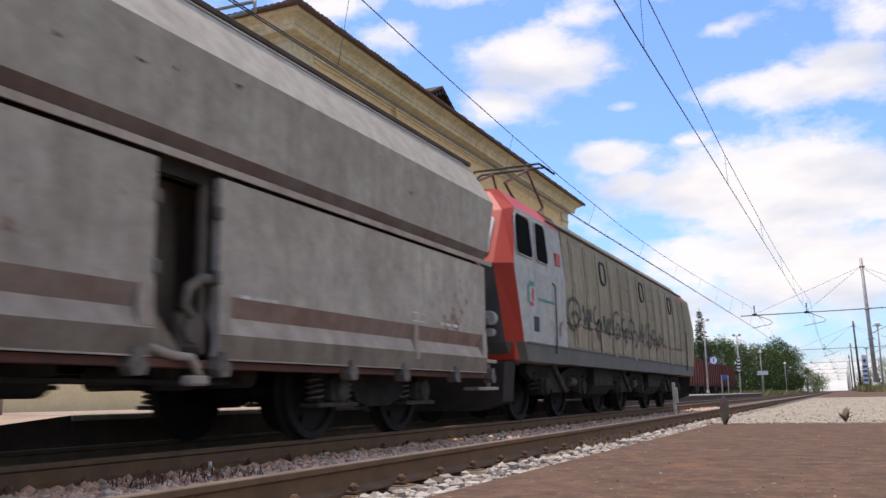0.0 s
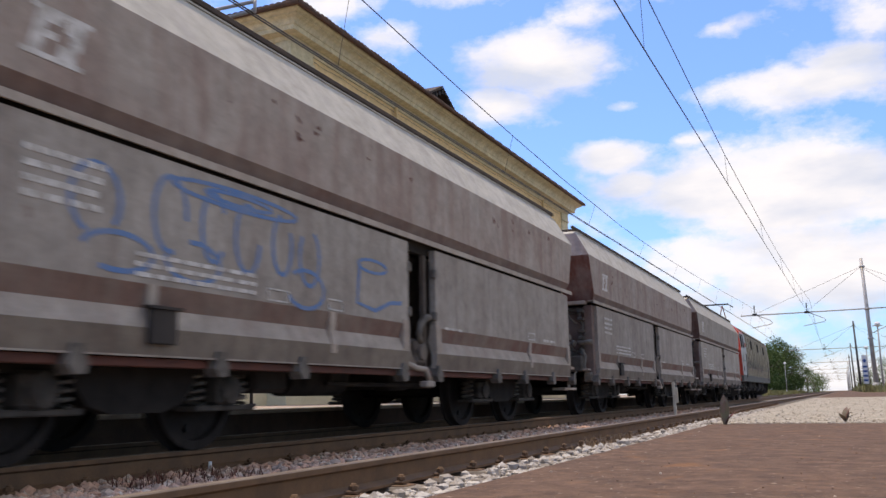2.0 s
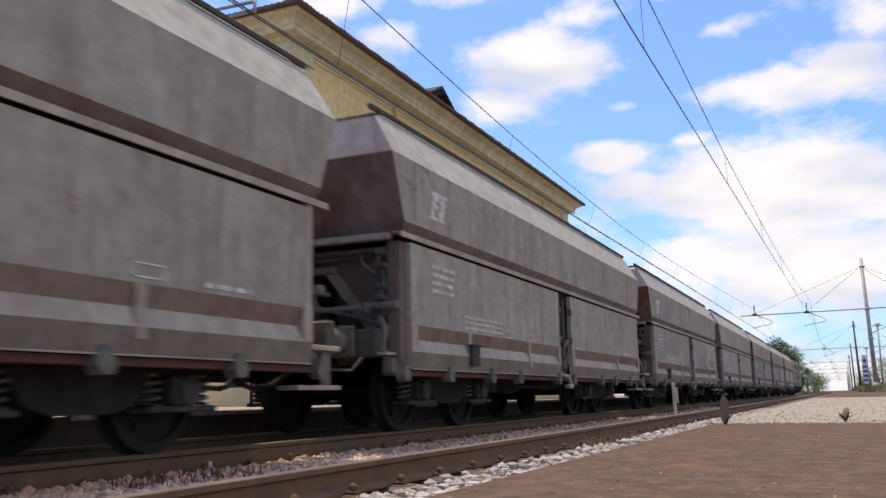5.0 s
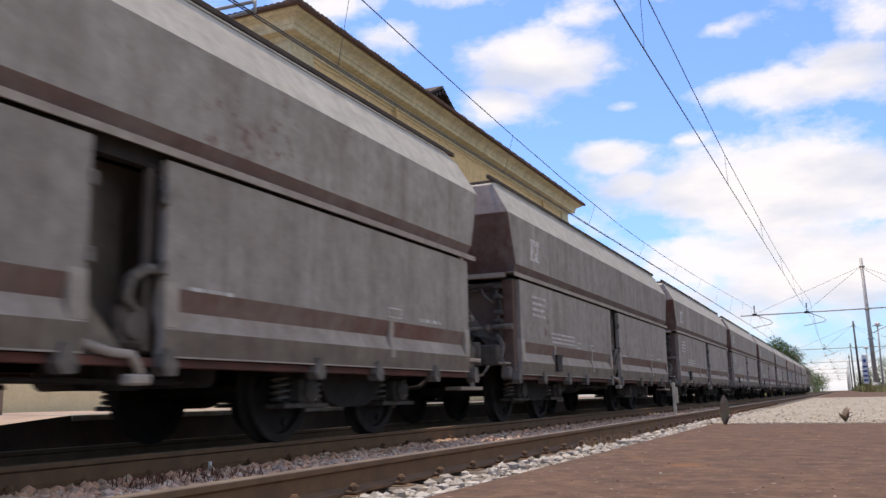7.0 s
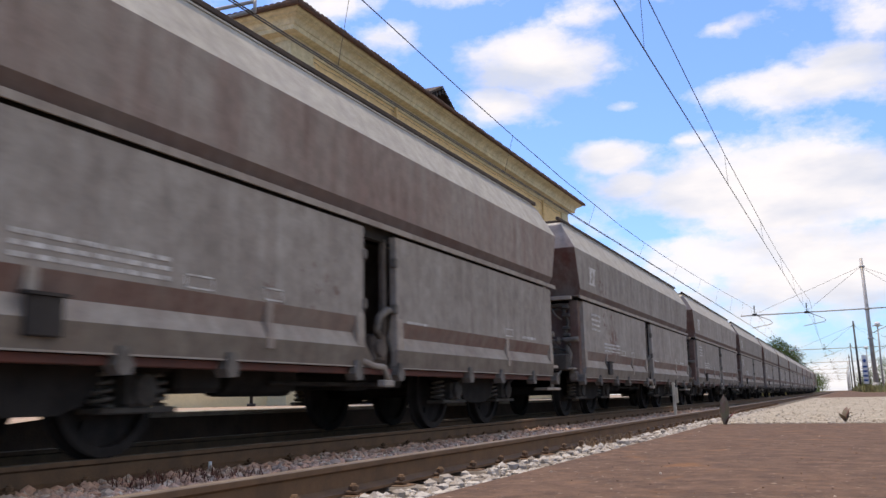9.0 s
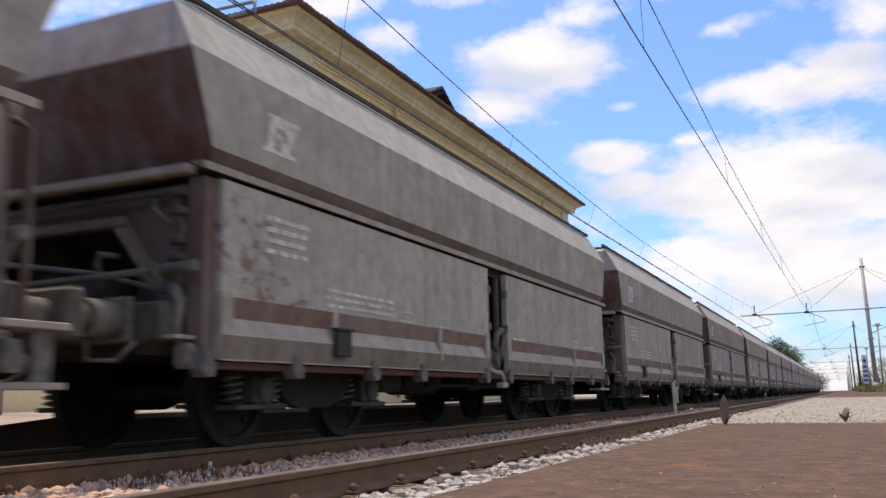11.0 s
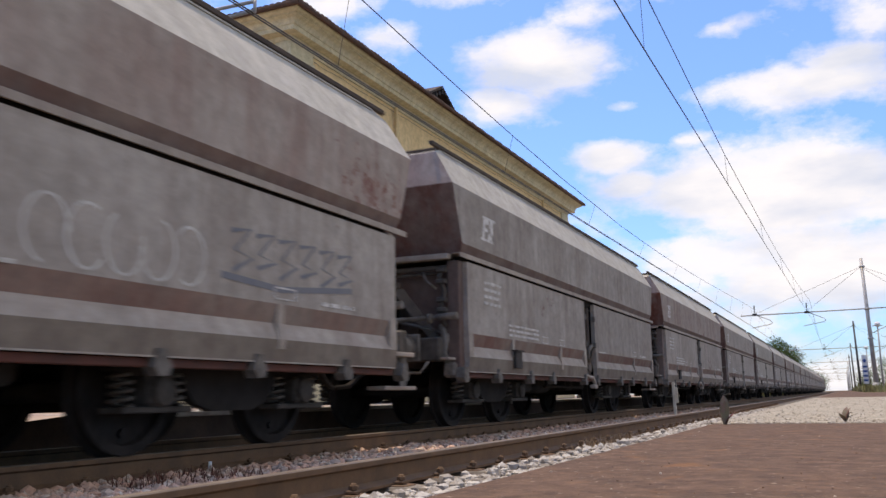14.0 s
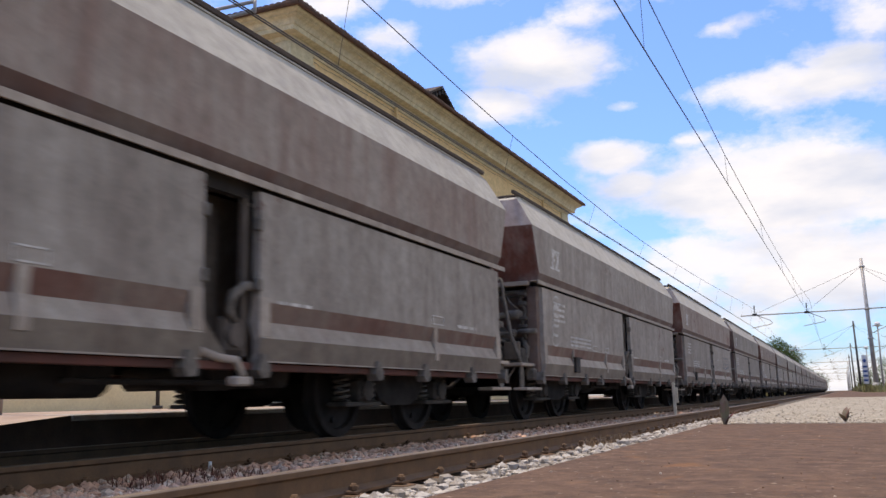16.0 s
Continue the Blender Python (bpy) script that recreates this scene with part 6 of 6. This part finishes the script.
def tuft_field(name, label, n, area, z, h, seed, mat):
    rng = np.random.default_rng(seed)
    x = rng.uniform(area[0], area[1], n)
    y = rng.uniform(area[2], area[3], n)
    hh = h * rng.uniform(0.4, 1.2, n)
    a = rng.uniform(0, 6.283, n)
    w = hh * 0.09
    lean = rng.normal(0, 0.35, (n, 2)) * hh[:, None]
    P = np.stack([np.stack([x - w * np.cos(a), y - w * np.sin(a), np.full(n, z)], -1), np.stack([x + w * np.cos(a), y + w * np.sin(a), np.full(n, z)], -1),
                  np.stack([x + lean[:, 0], y + lean[:, 1], z + hh], -1)], 1).reshape(-1, 3)
    F = np.arange(3 * n).reshape(-1, 3)
    me = bpy.data.meshes.new(name)
    me.from_pydata(P.tolist(), [], F.tolist())
    me.materials.append(mat)
    tagged(new(name, me), label, "grass", kind="stuff")


tuft_field("grass", "yellow-green grass and weeds along the platform", 9000, (0.9, 9.0, 46, 120), 0.24, 0.45, 1, M["grass"])
tuft_field("grass", "tall dry grass beside the line", 9000, (-12.0, -8.6, 95, 240), -0.5, 1.0, 2, M["grass"])


M["dryweed"] = surface("dry_brown_weed", (0.20, 0.13, 0.08), (0.28, 0.20, 0.13), 20, 0.9, 0, 0, 40)
M["rustweed"] = surface("rust_red_weed", (0.20, 0.075, 0.06), (0.14, 0.08, 0.05), 20, 0.9, 0, 0, 40)
tuft_field("dry_weeds", "dry brown weeds beside the rail", 260, (-2.62, -2.40, 9.0, 11.6), -0.19, 0.11, 3, M["dryweed"])
tuft_field("low_weeds", "low rust-red weeds in the ballast", 420, (-4.62, -3.95, 4.4, 5.6), -0.17, 0.07, 4, M["rustweed"])


def weed(x, y, z, leaf_list, label):
    p = empty("weed", pose(x, y, z))
    tagged(p, label, "weed")
    for a, lean, h, w, mat in leaf_list:
        bm = B()
        d = Vector((math.cos(a), math.sin(a), 0))
        sd = Vector((-d.y, d.x, 0))
        rows = []
        for k in range(6):
            u = k / 5
            c = d * lean * u * u + Vector((0, 0, h * u))
            ww = w * (0.25 + 1.5 * u * (1 - u) * 1.6) * (1 if k < 5 else 0.15)
            rows.append([bm.verts.new(c - sd * ww + d * 0.15 * ww), bm.verts.new(c), bm.verts.new(c + sd * ww + d * 0.15 * ww)])
        for r0, r1 in zip(rows, rows[1:]):
            for q in range(2):
                bm.faces.new((r0[q], r0[q + 1], r1[q + 1], r1[q]))
        part("leaf", bm, mat, p)


M["weedleaf"] = surface("dull_green_leaf", (0.20, 0.19, 0.11), (0.24, 0.15, 0.12), 45, 0.6, 0, 0.1, 200)
M["redleaf"] = surface("reddish_leaf", (0.22, 0.05, 0.05), (0.14, 0.07, 0.05), 30, 0.6, 0, 0.1, 200)
weed(-0.385, 3.22, 0.258, [(1.57, 0.006, 0.105, 0.019, M["weedleaf"]), (-1.2, 0.014, 0.085, 0.015, M["weedleaf"]), (0.1, 0.065, 0.062, 0.014, M["redleaf"]), (0.6, 0.035, 0.04, 0.010, M["redleaf"]), (2.8, 0.02, 0.05, 0.010, M["weedleaf"])],
     "small weed with green and reddish leaves at the platform edge")
weed(-0.005, 3.42, 0.262, [(3.0, 0.03, 0.040, 0.014, M["weedleaf"]), (1.2, 0.02, 0.050, 0.015, M["weedleaf"]), (0.1, 0.025, 0.055, 0.013, M["redleaf"]), (4.0, 0.03, 0.03, 0.012, M["weedleaf"]),
                           (-0.4, 0.045, 0.03, 0.008, M["weedleaf"])], "low leafy weed growing in pale gravel")


# ---- rail fastenings and loose stones ----
def fastenings(cx, y0, y1):
    bm = B()
    box(bm, -0.17, 0.17, -0.08, 0.08, -0.184, -0.168, 0.004)
    for s in (-1, 1):
        rod(bm, (s * 0.105, 0, -0.17), (s * 0.105, 0, -0.105), 0.017, 8)
        box(bm, s * 0.095 - 0.04, s * 0.095 + 0.04, -0.03, 0.03, -0.165, -0.145, 0.005)
        rod(bm, (s * 0.105, 0, -0.14), (s * 0.105, 0, -0.118), 0.03, 6)
    first_ob = part("rail_fastening", bm, M["rail"])
    tr = [o for o in bpy.data.objects if o.name.startswith("railway_track")]
    own = tr[0] if cx > -3.5 else tr[1]
    first_ob.parent = own
    k = 0
    y = y0
    for sx in (-0.753, 0.753):
        y = y0
        while y < y1:
            o = first_ob if k == 0 else new("rail_fastening", first_ob.data)
            o.parent, o.location = own, (cx + sx, y, 0)
            k += 1
            y += 0.6


fastenings(TRACK_A, 0.3, 40)
fastenings(TRACK_B, 0.3, 40)
stones("ballast_stones", M["stone"], "loose grey and reddish crushed ballast stones between the tracks", 24000, (-4.70, -2.80, 0.0, 34), -0.190, (0.020, 0.038), 1)
stones("pale_ballast_stones", M["wstone"], "pale dusty ballast stones beside the rail", 10500, (-2.50, -0.6, 0.0, 30), -0.19, (0.022, 0.042), 2)
# paler stones stand in for the sunlit edge of the train's shadow
stones("pale_ballast_stones", M["wstone"], "pale stones along the rail foot, coloured as a sunlit edge", 1200, (-3.3, -2.82, 3.0, 20), -0.165, (0.022, 0.040), 3)
stones("gravel_stones", M["gravelstone"], "small pale gravel on the platform", 30000, (-0.44, 1.6, 3.30, 15.0), 0.259, (0.002, 0.0048), 4)
stones("grit", M["gravelstone"], "scattered grit on the asphalt", 130, (-0.44, 1.5, 0.6, 3.3), 0.2595, (0.001, 0.0022), 5)
stones("asphalt_chips", M["chip"], "coarse brown stone chips in the worn asphalt", 9000, (-0.44, 2.0, 0.7, 3.35), 0.2592, (0.0006, 0.0014), 6)


# ---- motion of the train ----
def run(t):
    """Metres run since the start, slowing a little."""
    return 14.9034 * t - 0.01368 * t * t


def motions():
    times = [0.5 * i for i in range(33)]
    for k, w in enumerate(WAGONS):
        y0 = 4.368 + 0.283 - WAGON * k
        walk(w, [(t, pose(TRACK_B, y0 + run(t), 0)) for t in times])
    walk(LOCO, [(t, pose(TRACK_B, LOCO_Y + run(t), 0)) for t in times])
    spins = [(i / 30, i) for i in range(481)]
    for ws in SETS[:4] + LOCO_SETS:
        base, r = ws.location.copy(), ws.location.z
        walk(ws, [(t, pose(base.x, base.y, base.z, -math.degrees(run(t) / r))) for t, i in spins])
    # the copies' wheelsets turn with the first wagon's
    for w in WAGONS[1:]:
        own = [o for b in w.children if b.name.startswith("bogie") for o in b.children if o.name.startswith("wheelset")]
        for o in own:
            for ws in SETS[:4]:
                if o.data == ws.data:
                    o.rotation_mode = "QUATERNION"
                    o.animation_data_create()
                    o.animation_data.action = ws.animation_data.action
                    o.animation_data.action_slot = ws.animation_data.action_slot


motions()
